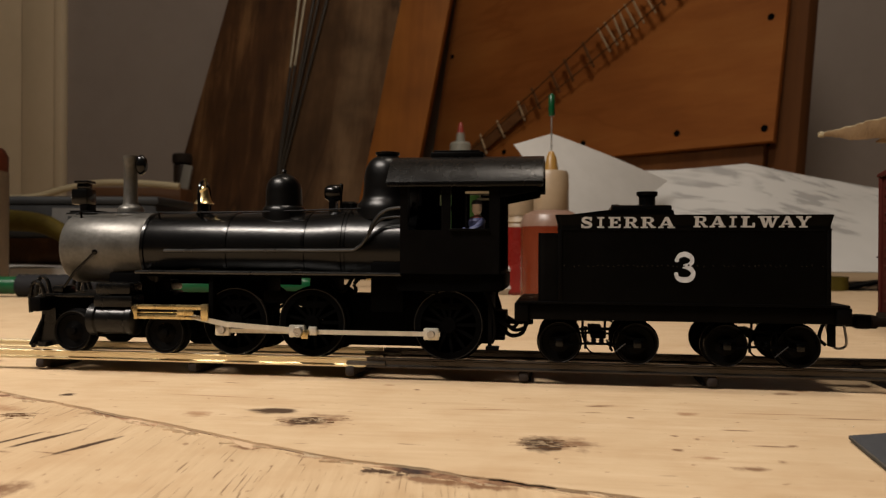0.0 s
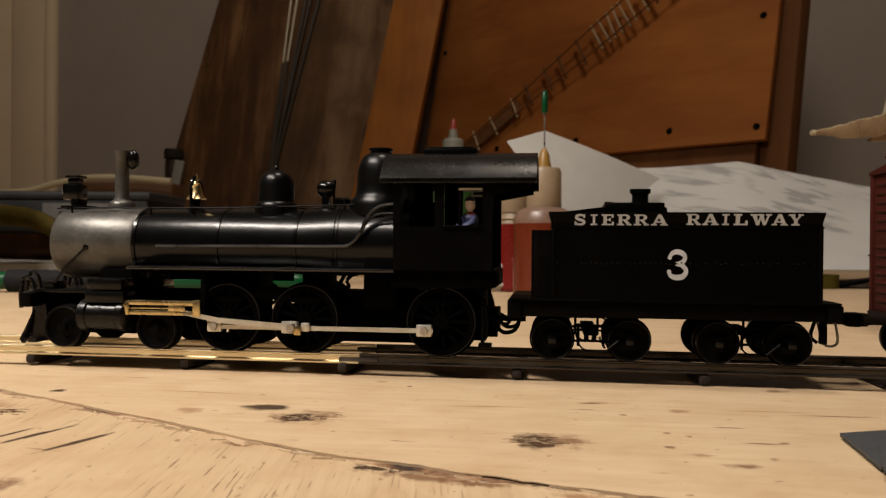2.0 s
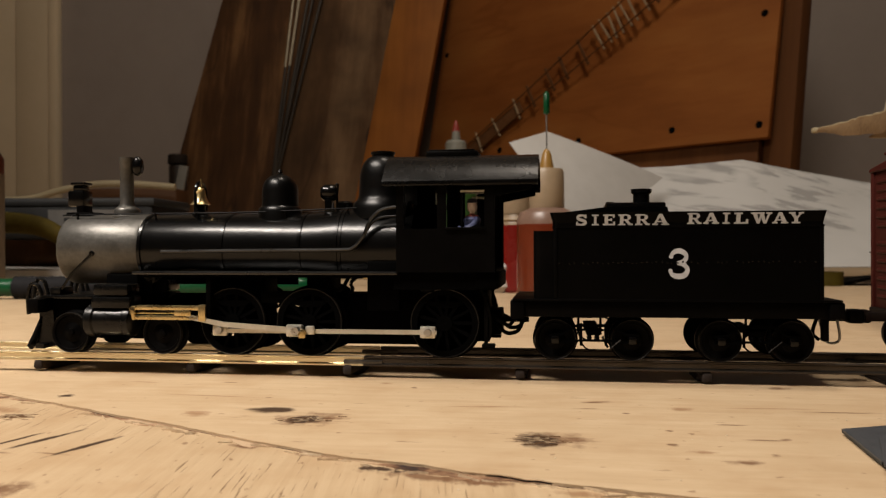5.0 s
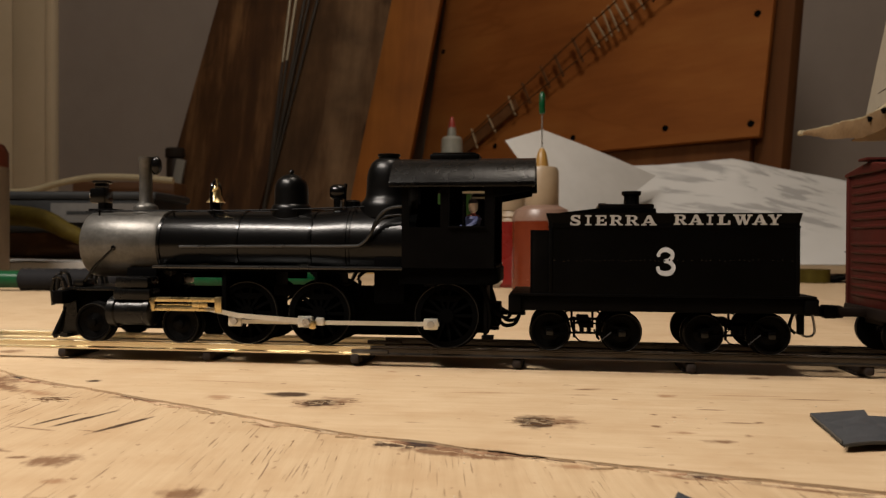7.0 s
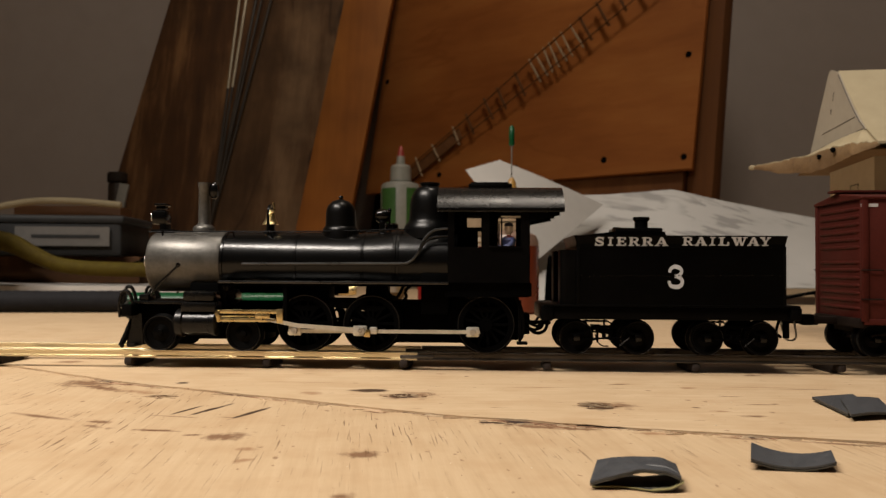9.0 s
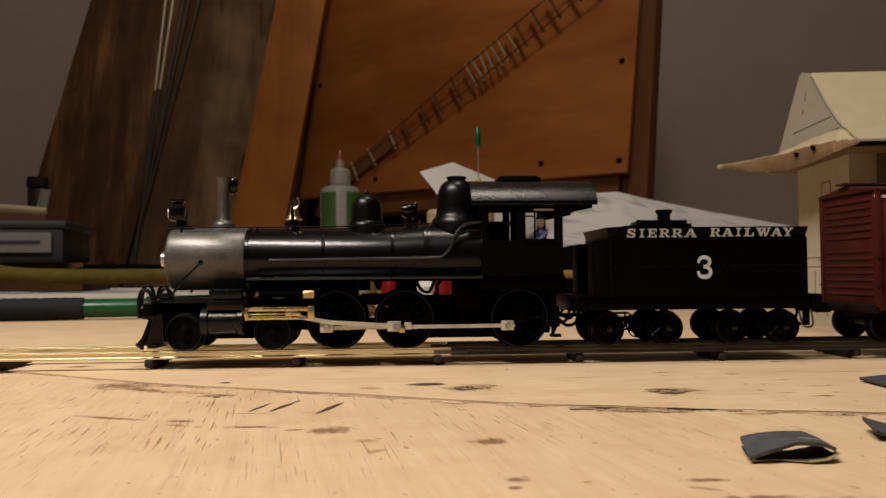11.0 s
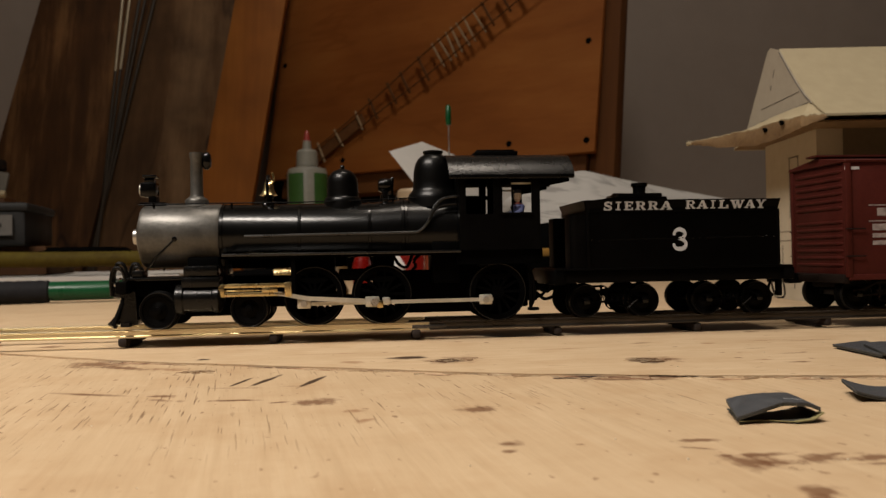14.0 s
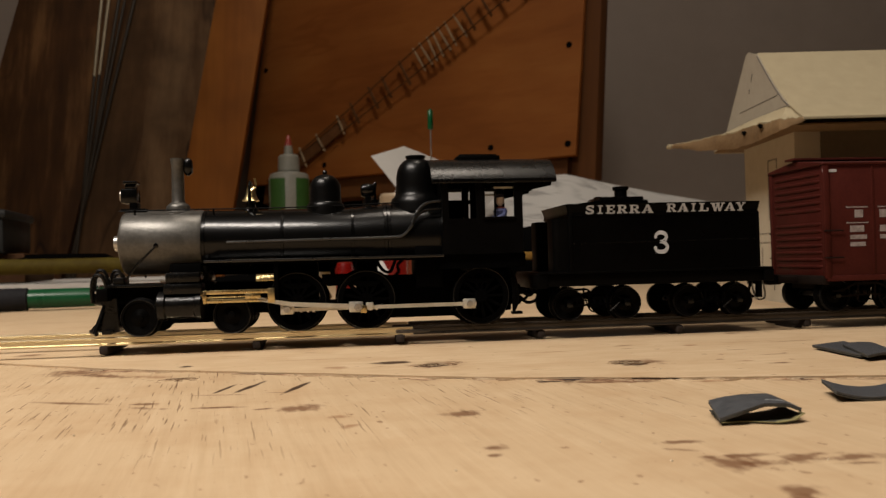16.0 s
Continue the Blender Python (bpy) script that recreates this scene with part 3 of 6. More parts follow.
for y in (-0.86, 0.86):
    part("rail", rail_bm(-60, -2.05, y), RAIL_BRIGHT, track, "bright brass rail")
    dark_rail = part("rail", rail_bm(-2.03, 40, y), RAIL_DARK, track, "tarnished dark rail")
    # thin polished strip stands in for the highlight along the dark rail head
    part("highlight_strip", box(B(), -2.0, 40, y - 0.03, y + 0.03, 0.478, 0.485, 0.002), RAIL_SHINE, dark_rail, "polished grey strip for the highlight on the rail")
    part("rail_joiner", box(B(), -2.5, -1.6, y - 0.085, y + 0.085, 0.29, 0.4, 0.03), worn("dull_joiner", (0.05, 0.045, 0.04), (0.14, 0.125, 0.11), 0.35, 0.8, 200, 0.1), track, "dull metal rail joiner")
tie = part("tie", box(B(), -0.115, 0.115, -1.0, 1.0, 0.05, 0.275, 0.07), TIE, track)
tie.location = (-9.9 * CM, 0, 0)
pad_ = part("tie_pad", box(B(), -0.1, 0.1, -0.55, 0.55, 0.0, 0.07), TIE, track)
pad_.location = tie.location
for k in range(-6, 9):
    if k:
        dx = 3.79 * k + rng.uniform(-0.06, 0.06)
        again(tie, dx=dx, dy=rng.uniform(-0.05, 0.05), turn=(rng.uniform(-0.05, 0.05), 0, rng.uniform(-0.06, 0.06)))
        again(pad_, dx=dx)

# ---- locomotive: x along the track, its front towards -x ----
def spoked_wheel(parent, name, x, z, r, y_out, spokes, mat_tyre, mat_hub, pins=True):
    """A wheel whose outer face is at y_out (negative: near side), with tyre, spokes and hub."""
    s = -1 if y_out < 0 else 1
    w = part(name, lathe(B(), [(r * 0.80, 0.0), (r * 0.985, 0.0), (r, 0.03), (r, 0.2), (r * 1.07, 0.22), (r * 1.07, 0.28), (r * 0.80, 0.28), (r * 0.80, 0.0)], (0, 0, 0), "y", 36, False), mat_tyre, parent)
    w.location = (x * CM, y_out * CM, z * CM)
    w.scale = (1, -s, 1)
    bm = lathe(B(), [(0.17, -0.03), (0.17, 0.2)], (0, 0, 0), "y", 16)
    for k in range(spokes):
        a = 2 * math.pi * k / spokes
        box(bm, 0.12, r * 0.83, 0.05, 0.16, -0.035, 0.035, 0, Matrix.Rotation(a, 4, "Y"))
    if pins:
        prism(bm, [(-r * 0.55 * math.cos(t), r * 0.62 + r * 0.2 * math.sin(t)) for t in [math.pi + k * math.pi / 8 for k in range(9)]], 0.04, 0.17)
    part("rim", lathe(B(), [(r * 0.965, -0.004), (r * 0.985, -0.008), (r * 1.004, 0.01), (r * 1.004, 0.05)], (0, 0, 0), "y", 36, False), RIM, w, "thin shiny ring for the glint on the tyre edge")
    part("spokes", bm, mat_hub, w)
    return w


def disc_wheel(parent, name, x, z, r, y_out, mat):
    s = -1 if y_out < 0 else 1
    w = part(name, lathe(B(), [(0.06, -0.05), (0.09, -0.04), (0.1, 0.02), (r * 0.5, 0.07), (r * 0.8, 0.03), (r * 0.84, -0.01), (r * 0.97, -0.01), (r, 0.02), (r, 0.2), (r * 1.1, 0.22), (r * 1.1, 0.28), (r * 0.5, 0.28), (0.08, 0.28)], (0, 0, 0), "y", 32), mat, parent)
    w.location = (x * CM, y_out * CM, z * CM)
    w.scale = (1, -s, 1)
    part("rim", lathe(B(), [(r * 0.95, -0.014), (r * 0.975, -0.02), (r * 1.006, 0.01), (r * 1.006, 0.05)], (0, 0, 0), "y", 32, False), RIM, w, "thin shiny ring for the glint on the tyre edge")
    return w


RT = 0.48
ROOF_BLACK = worn("roof_black_paint", (0.0022, 0.002, 0.0019), (0.0045, 0.0042, 0.0039), 0.27, 0.0, 120, 0.1, spec=0.2)
# lighter and shinier than the wheels, so the rim rings stand in for glints
RIM = worn("edge_glint", (0.005, 0.005, 0.0047), (0.03, 0.028, 0.026), 0.32, 0.6, 90, 0.1, spec=0.15)
loco = thing("steam_locomotive", "black model steam locomotive with a grey smokebox standing on the track", "locomotive", TRACK)
CZ = 2.88
part("smokebox", lathe(B(), [(0.70, -9.56), (0.8, -9.54), (0.845, -9.46), (0.845, -7.55), (0.82, -7.5)], (0, 0, CZ), "x", 48), GRAPHITE, loco, "grey graphite-painted smokebox")
door = part("smokebox_door", lathe(B(), [(0.1, -9.74), (0.3, -9.7), (0.52, -9.64), (0.62, -9.57), (0.62, -9.5)], (0, 0, CZ), "x", 32), GRAPHITE, loco)
part("door_boss", lathe(B(), [(0.12, -9.84), (0.2, -9.82), (0.22, -9.72)], (0, 0, CZ), "x", 24), STEEL, door, "bright round plate")
bm = lathe(B(), [(0.83, -7.5), (0.845, -7.46), (0.845, -3.57), (0.94, -2.69), (0.97, -1.2), (0.9, -1.2)], (0, 0, CZ - 0.02), "x", 48)
bmesh.ops.bisect_plane(bm, geom=bm.verts[:] + bm.edges[:] + bm.faces[:], plane_co=Vector((0, 0, 2.24 * CM)), plane_no=Vector((0, 0, -1)), clear_outer=True)
bmesh.ops.holes_fill(bm, edges=[e for e in bm.edges if e.is_boundary], sides=0)
boiler = part("boiler", bm, BOILER_BLACK, loco)
for x, r in ((-7.44, 0.845), (-5.42, 0.845), (-3.57, 0.85), (-2.69, 0.94), (-2.6, 0.94)):
    ring = lathe(B(), [(r, x - 0.045), (r + 0.022, x - 0.035), (r + 0.022, x + 0.035), (r, x + 0.045)], (0, 0, CZ - 0.02), "x", 48)
    bmesh.ops.bisect_plane(ring, geom=ring.verts[:] + ring.edges[:] + ring.faces[:], plane_co=Vector((0, 0, 2.26 * CM)), plane_no=Vector((0, 0, -1)), clear_outer=True)
    part("boiler_band", ring, BLACK, boiler)
# firebox and frames under the boiler
part("firebox", box(B(), -1.94, -1.2, -1.0, 0.0, 1.5, 2.6, 0.05), BLACK_FLAT, loco)
part("firebox_flank", box(B(), -1.88, -1.2, 0.01, 1.0, 1.5, 2.6, 0.05), BLACK_FLAT, loco)
bm = box(B(), -9.4, 1.0, -0.45, 0.45, 0.95, 1.2, 0.03)
box(bm, -9.4, -4.52, -0.45, 0.45, 1.2, 1.5, 0.03)
box(bm, -3.9, 1.0, -0.45, 0.45, 1.2, 1.5, 0.03)
part("main_frame", bm, BLACK_FLAT, loco)
part("pilot_frame", box(B(), -9.72, -8.25, -0.72, 0.72, 1.3, 1.74, 0.04), BLACK_FLAT, loco)
part("gearbox", box(B(), -2.9, -0.9, -0.6, 0.6, 0.75, 1.84, 0.06), BLACK_FLAT, loco)
part("upper_frame", box(B(), -4.3, -2.85, -0.42, 0.42, 1.6, 1.8, 0.04), BLACK_FLAT, loco)
part("motor", box(B(), -3.5, -2.92, -0.5, 0.5, 1.3, 2.26, 0.08), BLACK_FLAT, loco)
part("equalizer", box(B(), -4.4, -3.4, -0.98, -0.94, 1.66, 1.93, 0.01), BLACK_FLAT, loco)
part("spring_hanger", box(B(), -5.55, -4.52, -0.5, 0.5, 1.4, 2.26, 0.05), BLACK_FLAT, loco)
part("frame_stay", box(B(), -7.9, -5.6, 0.94, 0.98, 1.4, 1.76, 0.01), BLACK_FLAT, loco)
part("reach_plate", box(B(), -8.3, -4.22, 1.1, 1.16, 1.97, 2.3, 0.01), BLACK_FLAT, loco)
for pts in (((-2.95, -0.6, 2.25), (-2.8, -0.75, 2.0), (-2.6, -0.75, 1.95), (-2.45, -0.6, 2.24)), ((-2.5, -0.5, 1.8), (-2.36, -0.62, 1.95), (-2.4, -0.62, 2.1), (-2.25, -0.5, 2.26)), ((-1.5, -0.6, 2.24), (-1.62, -0.7, 2.05), (-1.5, -0.7, 1.9), (-1.2, -0.6, 1.85))):
    part("wire", tube(B(), curve(pts), 0.045, 6), BLACK_SATIN, loco, "thin black wire under the boiler")
for s in (-1, 1):
    part("apron", box(B(), -1.3, 0.93, min(s * 1.12, s * 1.18), max(s * 1.12, s * 1.18), 1.98, 2.36), BLACK_FLAT, loco)
    rb = part("running_board", box(B(), -7.35, -1.2, min(s * 0.75, s * 1.3), max(s * 0.75, s * 1.3), 2.3, 2.37, 0.02), PIPE_BLACK, loco)
    part("valance", box(B(), -7.2, -1.25, min(s * 1.16, s * 1.22), max(s * 1.16, s * 1.22), 2.24, 2.3), BLACK_FLAT, rb)
    pts = [(-6.75, s * 0.93, 2.82), (-6.6, s * 0.95, 2.82), (-4.4, s * 0.96, 2.84), (-2.6, s * 0.97, 2.85), (-2.25, s * 0.98, 2.9), (-2.02, s * 0.99, 3.15), (-1.88, s * 0.97, 3.48), (-1.68, s * 0.93, 3.7), (-1.45, s * 0.9, 3.78), (-1.2, s * 0.9, 3.8)]
    pipe = part("steam_pipe", tube(B(), curve(pts), 0.042, 10), PIPE_BLACK, loco, "thin glossy pipe")
    part("pipe_branch", tube(B(), curve([(-2.0, s * 0.985, 3.2), (-1.82, s * 0.98, 3.45), (-1.6, s * 0.95, 3.57), (-1.2, s * 0.95, 3.6)]), 0.032, 8), BLACK, pipe)
    hr = part("handrail", tube(B(), curve([(-9.6, s * 0.42, 3.7), (-8.0, s * 0.46, 3.72), (-5, s * 0.46, 3.73), (-1.25, s * 0.48, 3.84)]), 0.019, 6), BLACK_SATIN, loco)
    for x in (-9.2, -7.2, -6.15, -4.0, -2.5):
        part("stanchion", tube(B(), [(x, s * 0.42, 3.55), (x, s * 0.46, 3.74)], 0.028, 6), BLACK_SATIN, hr)
    part("brace_rod", tube(B(), [(-8.62, s * 0.86, 2.75), (-9.05, s * 0.95, 2.3), (-9.3, s * 0.95, 1.95)], 0.03, 6), BLACK, loco, "slanting brace rod")
    part("brace_bolt", lathe(B(), [(0.0, -0.06), (0.06, -0.05), (0.07, 0.0), (0.05, 0.05)], (-8.6, s * 0.82, 2.78), "y", 10), BLACK, loco)


def wall_with_windows(bm, x0, x1, z0, z1, y0, y1, holes):
    """An upright wall along x with square openings (x0, x1, z0, z1), all with the same z range."""
    hz0, hz1 = holes[0][2], holes[0][3]
    box(bm, x0, x1, y0, y1, z0, hz0)
    box(bm, x0, x1, y0, y1, hz1, z1)
    xs = [x0] + [v for h in holes for v in h[:2]] + [x1]
    for a, b in zip(xs[::2], xs[1::2]):
        box(bm, a, b, y0, y1, hz0, hz1)


for s in (1, -1):
    bm = B()
    wall_with_windows(bm, -1.22, 0.92, 2.36, 4.42, min(s * 1.24, s * 1.3), max(s * 1.24, s * 1.3), [(-1.05 if s < 0 else -0.74, -0.32, 3.3, 4.3), (-0.12, 0.7, 3.32, 4.3)])
    bmesh.ops.remove_doubles(bm, verts=bm.verts, dist=1e-6)
    if s > 0:
        cab = part("cab", bm, BLACK_SATIN, loco)
    else:
        part("side_wall", bm, BLACK_SATIN, cab)
bm = B()
for y0, y1 in ((-1.24, -1.0), (-0.55, 0.55), (1.0, 1.24)):
    box(bm, -1.22, -1.15, y0, y1, 2.36, 4.4)
for y0, y1 in ((-1.0, -0.55), (0.55, 1.0)):
    box(bm, -1.22, -1.15, y0, y1, 2.36, 3.35)
part("front_wall", bm, BLACK_SATIN, cab)
for s in (-1, 1):
    part("window_sill", box(B(), -0.14, 0.72, min(s * 1.22, s * 1.36), max(s * 1.22, s * 1.36), 3.28, 3.33, 0.012), BLACK_SATIN, cab)
    part("sash", box(B(), 0.18, 0.7, min(s * 1.18, s * 1.21), max(s * 1.18, s * 1.21), 4.08, 4.13), NICKEL, cab, "pale window bar")
    part("sash_post", box(B(), 0.18, 0.22, min(s * 1.18, s * 1.21), max(s * 1.18, s * 1.21), 3.34, 4.08), BLACK_SATIN, cab)
part("control_stand", box(B(), -0.27, 0.14, -0.1, 0.1, 2.4, 4.4, 0.03), BLACK_FLAT, cab)
part("backhead", lathe(B(), [(0.9, -1.15), (0.88, -0.98), (0.8, -0.95)], (0, 0, CZ), "x", 24), BLACK_FLAT, cab)
part("lever_stand", box(B(), -1.15, -0.76, 0.2, 0.4, 2.42, 3.8, 0.03), BLACK_FLAT, cab)
part("boiler_fitting", box(B(), -1.15, -0.42, 0.05, 0.5, 2.42, 3.86, 0.05), BLACK_FLAT, cab)
part("cross_bar", tube(B(), [(-1.15, 0.3, 3.84), (-0.2, 0.3, 3.84)], 0.06, 8), BLACK_FLAT, cab)
part("cab_floor", box(B(), -1.2, 0.95, -1.24, 1.24, 2.36, 2.42), BLACK_FLAT, cab)
bm = B()
for k, (y, z) in enumerate([(-0.3, 3.1), (0.0, 3.2), (0.3, 3.0), (0.15, 2.8)]):
    tube(bm, [(-0.7, y, z), (-0.5, y, z + 0.05), (-0.45, y * 0.7, z + 0.2)], 0.03, 6)
part("controls", bm, BRASS, cab, "small brass levers")
# arched roof
def arch(y, top=4.97, edge=4.32, half=1.43):
    return edge + (top - edge) * (1 - (abs(y) / half) ** 3.2)


bm = B()
ys = [1.43 * math.sin(math.pi / 2 * k / 12) for k in range(-12, 13)]
prism(bm, [(y, arch(y)) for y in ys] + [(y, arch(y) - 0.07) for y in ys[::-1]], -1.5, 1.84, "x")
for s in (-1, 1):
    box(bm, -1.5, 1.84, min(s * 1.43, s * 1.36), max(s * 1.43, s * 1.36), 4.22, 4.34, 0.02)
roof = part("roof", bm, ROOF_BLACK, loco, "arched black cab roof")
part("roof_hatch", box(B(), -0.68, 0.5, -0.55, 0.55, 4.93, 5.06, 0.03), BLACK_SATIN, roof)
part("hatch_lid", box(B(), -0.62, 0.42, -0.5, 0.5, 5.05, 5.1, 0.02), BLACK_SATIN, roof)
for y in (-1.33, 1.27):
    part("rear_valance", prism(B(), [(0.9, 4.3), (1.72, 4.3), (1.72, 4.14), (0.9, 3.98)], y, y + 0.06), BLACK_FLAT, roof)
for y in (-1.2, 1.2):
    part("cab_post", tube(B(), [(0.9, y, 2.4), (0.9, y, 4.35)], 0.05, 6), BLACK_SATIN, cab)
part("rear_step", box(B(), 0.5, 1.0, -1.2, 1.2, 2.0, 2.36, 0.03), BLACK_FLAT, loco)
# chimney, domes and fittings
stack = part("chimney", lathe(B(), [(0.4, 3.6), (0.39, 3.67), (0.31, 3.71), (0.31, 3.82), (0.27, 3.88), (0.19, 3.93), (0.165, 4.0), (0.16, 4.95), (0.18, 5.0), (0.18, 5.12), (0.13, 5.12), (0.12, 4.6)], (-8.18, 0, 0), "z", 28), GRAPHITE, loco, "slim grey chimney")
cap = part("chimney_cap", lathe(B(), [(0.0, -0.13), (0.09, -0.115), (0.14, -0.05), (0.145, 0.03), (0.1, 0.11), (0.0, 0.13)], (0, 0, 0), "x", 20, False), BLACK, stack, "dark oval cover")
cap.location, cap.scale = (-7.91 * CM, 0.02 * CM, 4.9 * CM), (1, 1, 1.7)
light = part("headlight", box(B(), -9.62, -9.2, -0.22, 0.22, 3.93, 4.32, 0.05), BLACK, loco, "small square headlight")
part("lens", lathe(B(), [(0.0, -9.66), (0.14, -9.66), (0.17, -9.64), (0.17, -9.6)], (0, 0, 4.13), "x", 20), STEEL, light, "bright lens ring")
part("vent", box(B(), -9.52, -9.26, -0.15, 0.15, 4.32, 4.44, 0.03), BLACK, light)
part("vent_cap", box(B(), -9.56, -9.2, -0.19, 0.19, 4.44, 4.52, 0.025), BLACK, light)
part("bracket", box(B(), -9.6, -8.95, -0.3, 0.3, 3.7, 3.78, 0.02), BLACK_SATIN, light)
part("bracket_post", box(B(), -9.4, -9.2, -0.2, 0.2, 3.75, 3.95, 0.03), BLACK_SATIN, light)
bell = part("bell", lathe(B(), [(0.0, 4.36), (0.06, 4.36), (0.11, 4.28), (0.13, 4.14), (0.18, 4.02), (0.24, 3.95), (0.2, 3.94), (0.0, 4.05)], (-6.28, 0, 0), "z", 20, False), BRASS, loco, "small brass bell")
part("yoke", tube(B(), curve([(-6.28, -0.28, 3.66), (-6.28, -0.28, 4.2), (-6.28, -0.18, 4.42), (-6.28, 0, 4.48), (-6.28, 0.18, 4.42), (-6.28, 0.28, 4.2), (-6.28, 0.28, 3.66)]), 0.045, 6), BLACK, bell)
part("pedestal", lathe(B(), [(0.24, 3.62), (0.2, 3.74), (0.13, 3.8), (0.12, 3.94)], (-6.28, 0, 0), "z", 16), BLACK, bell)
part("bell_arm", tube(B(), curve([(-6.28, -0.28, 4.2), (-6.12, -0.28, 4.32), (-6.14, -0.28, 4.54)]), 0.032, 6), BRASS, bell)
part("sand_dome", lathe(B(), [(0.53, 3.5), (0.51, 3.76), (0.485, 3.84), (0.44, 3.88), (0.425, 3.95), (0.42, 4.25), (0.4, 4.38), (0.34, 4.5), (0.24, 4.59), (0.1, 4.64), (0.05, 4.66), (0.07, 4.7), (0.05, 4.75), (0.0, 4.77)], (-4.28, 0, 0), "z", 32, False), DOME_BLACK, loco, "rounded black sand dome")
gen = part("dynamo", lathe(B(), [(0.05, -0.2), (0.15, -0.18), (0.2, -0.1), (0.2, 0.1), (0.15, 0.18), (0.05, 0.2)], (-3.12, 0.15, 4.2), "x", 18), BLACK, loco, "small cylindrical dynamo")
part("dynamo_leg", box(B(), -3.2, -3.03, 0.0, 0.3, 3.68, 4.05, 0.03), BLACK, gen)
part("dynamo_pipe", tube(B(), curve([(-3.0, 0.1, 4.3), (-2.9, 0.1, 4.4), (-2.92, 0.1, 4.1), (-2.9, 0.1, 3.75)]), 0.03, 6), BLACK, gen)
part("steam_dome", lathe(B(), [(0.74, 3.55), (0.72, 3.8), (0.69, 3.92), (0.61, 4.0), (0.57, 4.1), (0.555, 4.3), (0.545, 4.55), (0.51, 4.72), (0.44, 4.88), (0.34, 4.98), (0.25, 5.02), (0.25, 5.05), (0.28, 5.07), (0.28, 5.12), (0.24, 5.13), (0.22, 5.09), (0.0, 5.09)], (-1.78, 0, 0), "z", 36, False), DOME_BLACK, loco, "tall black steam dome with a flat cap")
part("air_pump", lathe(B(), [(0.2, 2.5), (0.24, 2.6), (0.24, 3.2), (0.14, 3.25), (0.14, 3.4), (0.24, 3.45), (0.24, 4.0), (0.18, 4.05)], (-3.0, 1.15, 0), "z", 20), BLACK, loco)
# cylinders, guides, pilot
for s in (-1, 1):
    ya, yb = sorted((s * 0.72, s * 1.3))
    cyl = part("cylinder", lathe(B(), [(0.2, -8.58), (0.32, -8.55), (0.38, -8.5), (0.38, -8.34), (0.34, -8.3), (0.33, -7.62), (0.36, -7.58), (0.36, -7.45), (0.3, -7.4), (0.12, -7.32)], (0, s * 1.0, 1.23), "x", 28), CASTING_BLACK, loco)
    part("steam_chest", box(B(), -8.36, -7.4, ya, yb - 0.02 if s > 0 else yb, 1.52, 1.8, 0.06), CASTING_BLACK, cyl)
    part("chest_cover", box(B(), -8.3, -7.45, ya, yb, 1.82, 2.08, 0.05), CASTING_BLACK, cyl)
    part("saddle", box(B(), -8.3, -7.5, min(0, s * 0.75), max(0, s * 0.75), 1.4, 2.3, 0.05), BLACK_FLAT, cyl)
    y = s * 1.17
    bars = part("crosshead_guide", box(B(), -7.4, -5.62, y - 0.07, y + 0.07, 1.49, 1.6, 0.02), BRASS, loco, "brass crosshead guide")
    part("lower_bar", box(B(), -7.4, -5.62, y - 0.07, y + 0.07, 1.27, 1.375, 0.02), BRASS, bars)
    part("end_block", box(B(), -5.78, -5.6, y - 0.09, y + 0.09, 1.25, 1.62, 0.02), BRASS, bars)
    part("front_block", box(B(), -7.45, -7.3, y - 0.08, y + 0.08, 1.26, 1.58, 0.02), BRASS, bars)
    part("piston_rod", tube(B(), [(-7.5, y, 1.42), (-6.2, y, 1.43)], 0.028, 8), BRASS, bars)
    part("crosshead", box(B(), -6.35, -5.95, y - 0.085, y + 0.085, 1.36, 1.5, 0.02), BRASS, bars)
    part("guide_yoke", box(B(), -5.62, -5.5, min(s * 0.5, s * 1.2), max(s * 0.5, s * 1.2), 1.2, 2.3, 0.02), BLACK_FLAT, bars)
    y = s * 1.13
    side = part("side_rod", prism(B(), [(-5.45, 0.99), (-3.5, 0.995), (-0.55, 1.0), (-0.36, 1.0), (-0.36, 1.09), (-0.55, 1.095), (-3.5, 1.09), (-5.45, 1.08)], y - 0.035, y + 0.035), NICKEL, loco, "pale metal side rod")
    y2 = s * 1.21
    main = part("main_rod", prism(B(), [(-6.05, 1.30), (-5.2, 1.13), (-3.35, 1.0), (-3.35, 1.12), (-5.2, 1.24), (-6.05, 1.40)], y2 - 0.03, y2 + 0.03), NICKEL, loco, "pale metal main rod")
    for x in (-5.3, -3.53, -0.55):
        part("crank_pin_block", box(B(), x - 0.17, x + 0.17, y - 0.055, y + 0.055, 0.92, 1.18, 0.03), NICKEL, side)
    for x, yy in ((-5.3, y), (-3.5, y2), (-0.55, y)):
        part("crank_pin", lathe(B(), [(0.08, -0.13), (0.09, -0.11), (0.09, 0.0), (0.05, 0.12)], (x, yy, 1.05), "y", 10), STEEL, side)
    part("main_block", box(B(), -3.72, -3.36, y2 - 0.05, y2 + 0.05, 0.93, 1.2, 0.03), NICKEL, main)
    part("pin_nut", lathe(B(), [(0.1, -0.09), (0.115, -0.06), (0.115, 0.06), (0.1, 0.09)], (-3.48, y2 + s * 0.09, 1.06), "y", 6), STEEL, main, "bright hexagonal nut")
    part("link_block", box(B(), -3.28, -3.08, y2 - 0.045, y2 + 0.045, 0.98, 1.17, 0.03), NICKEL, main)
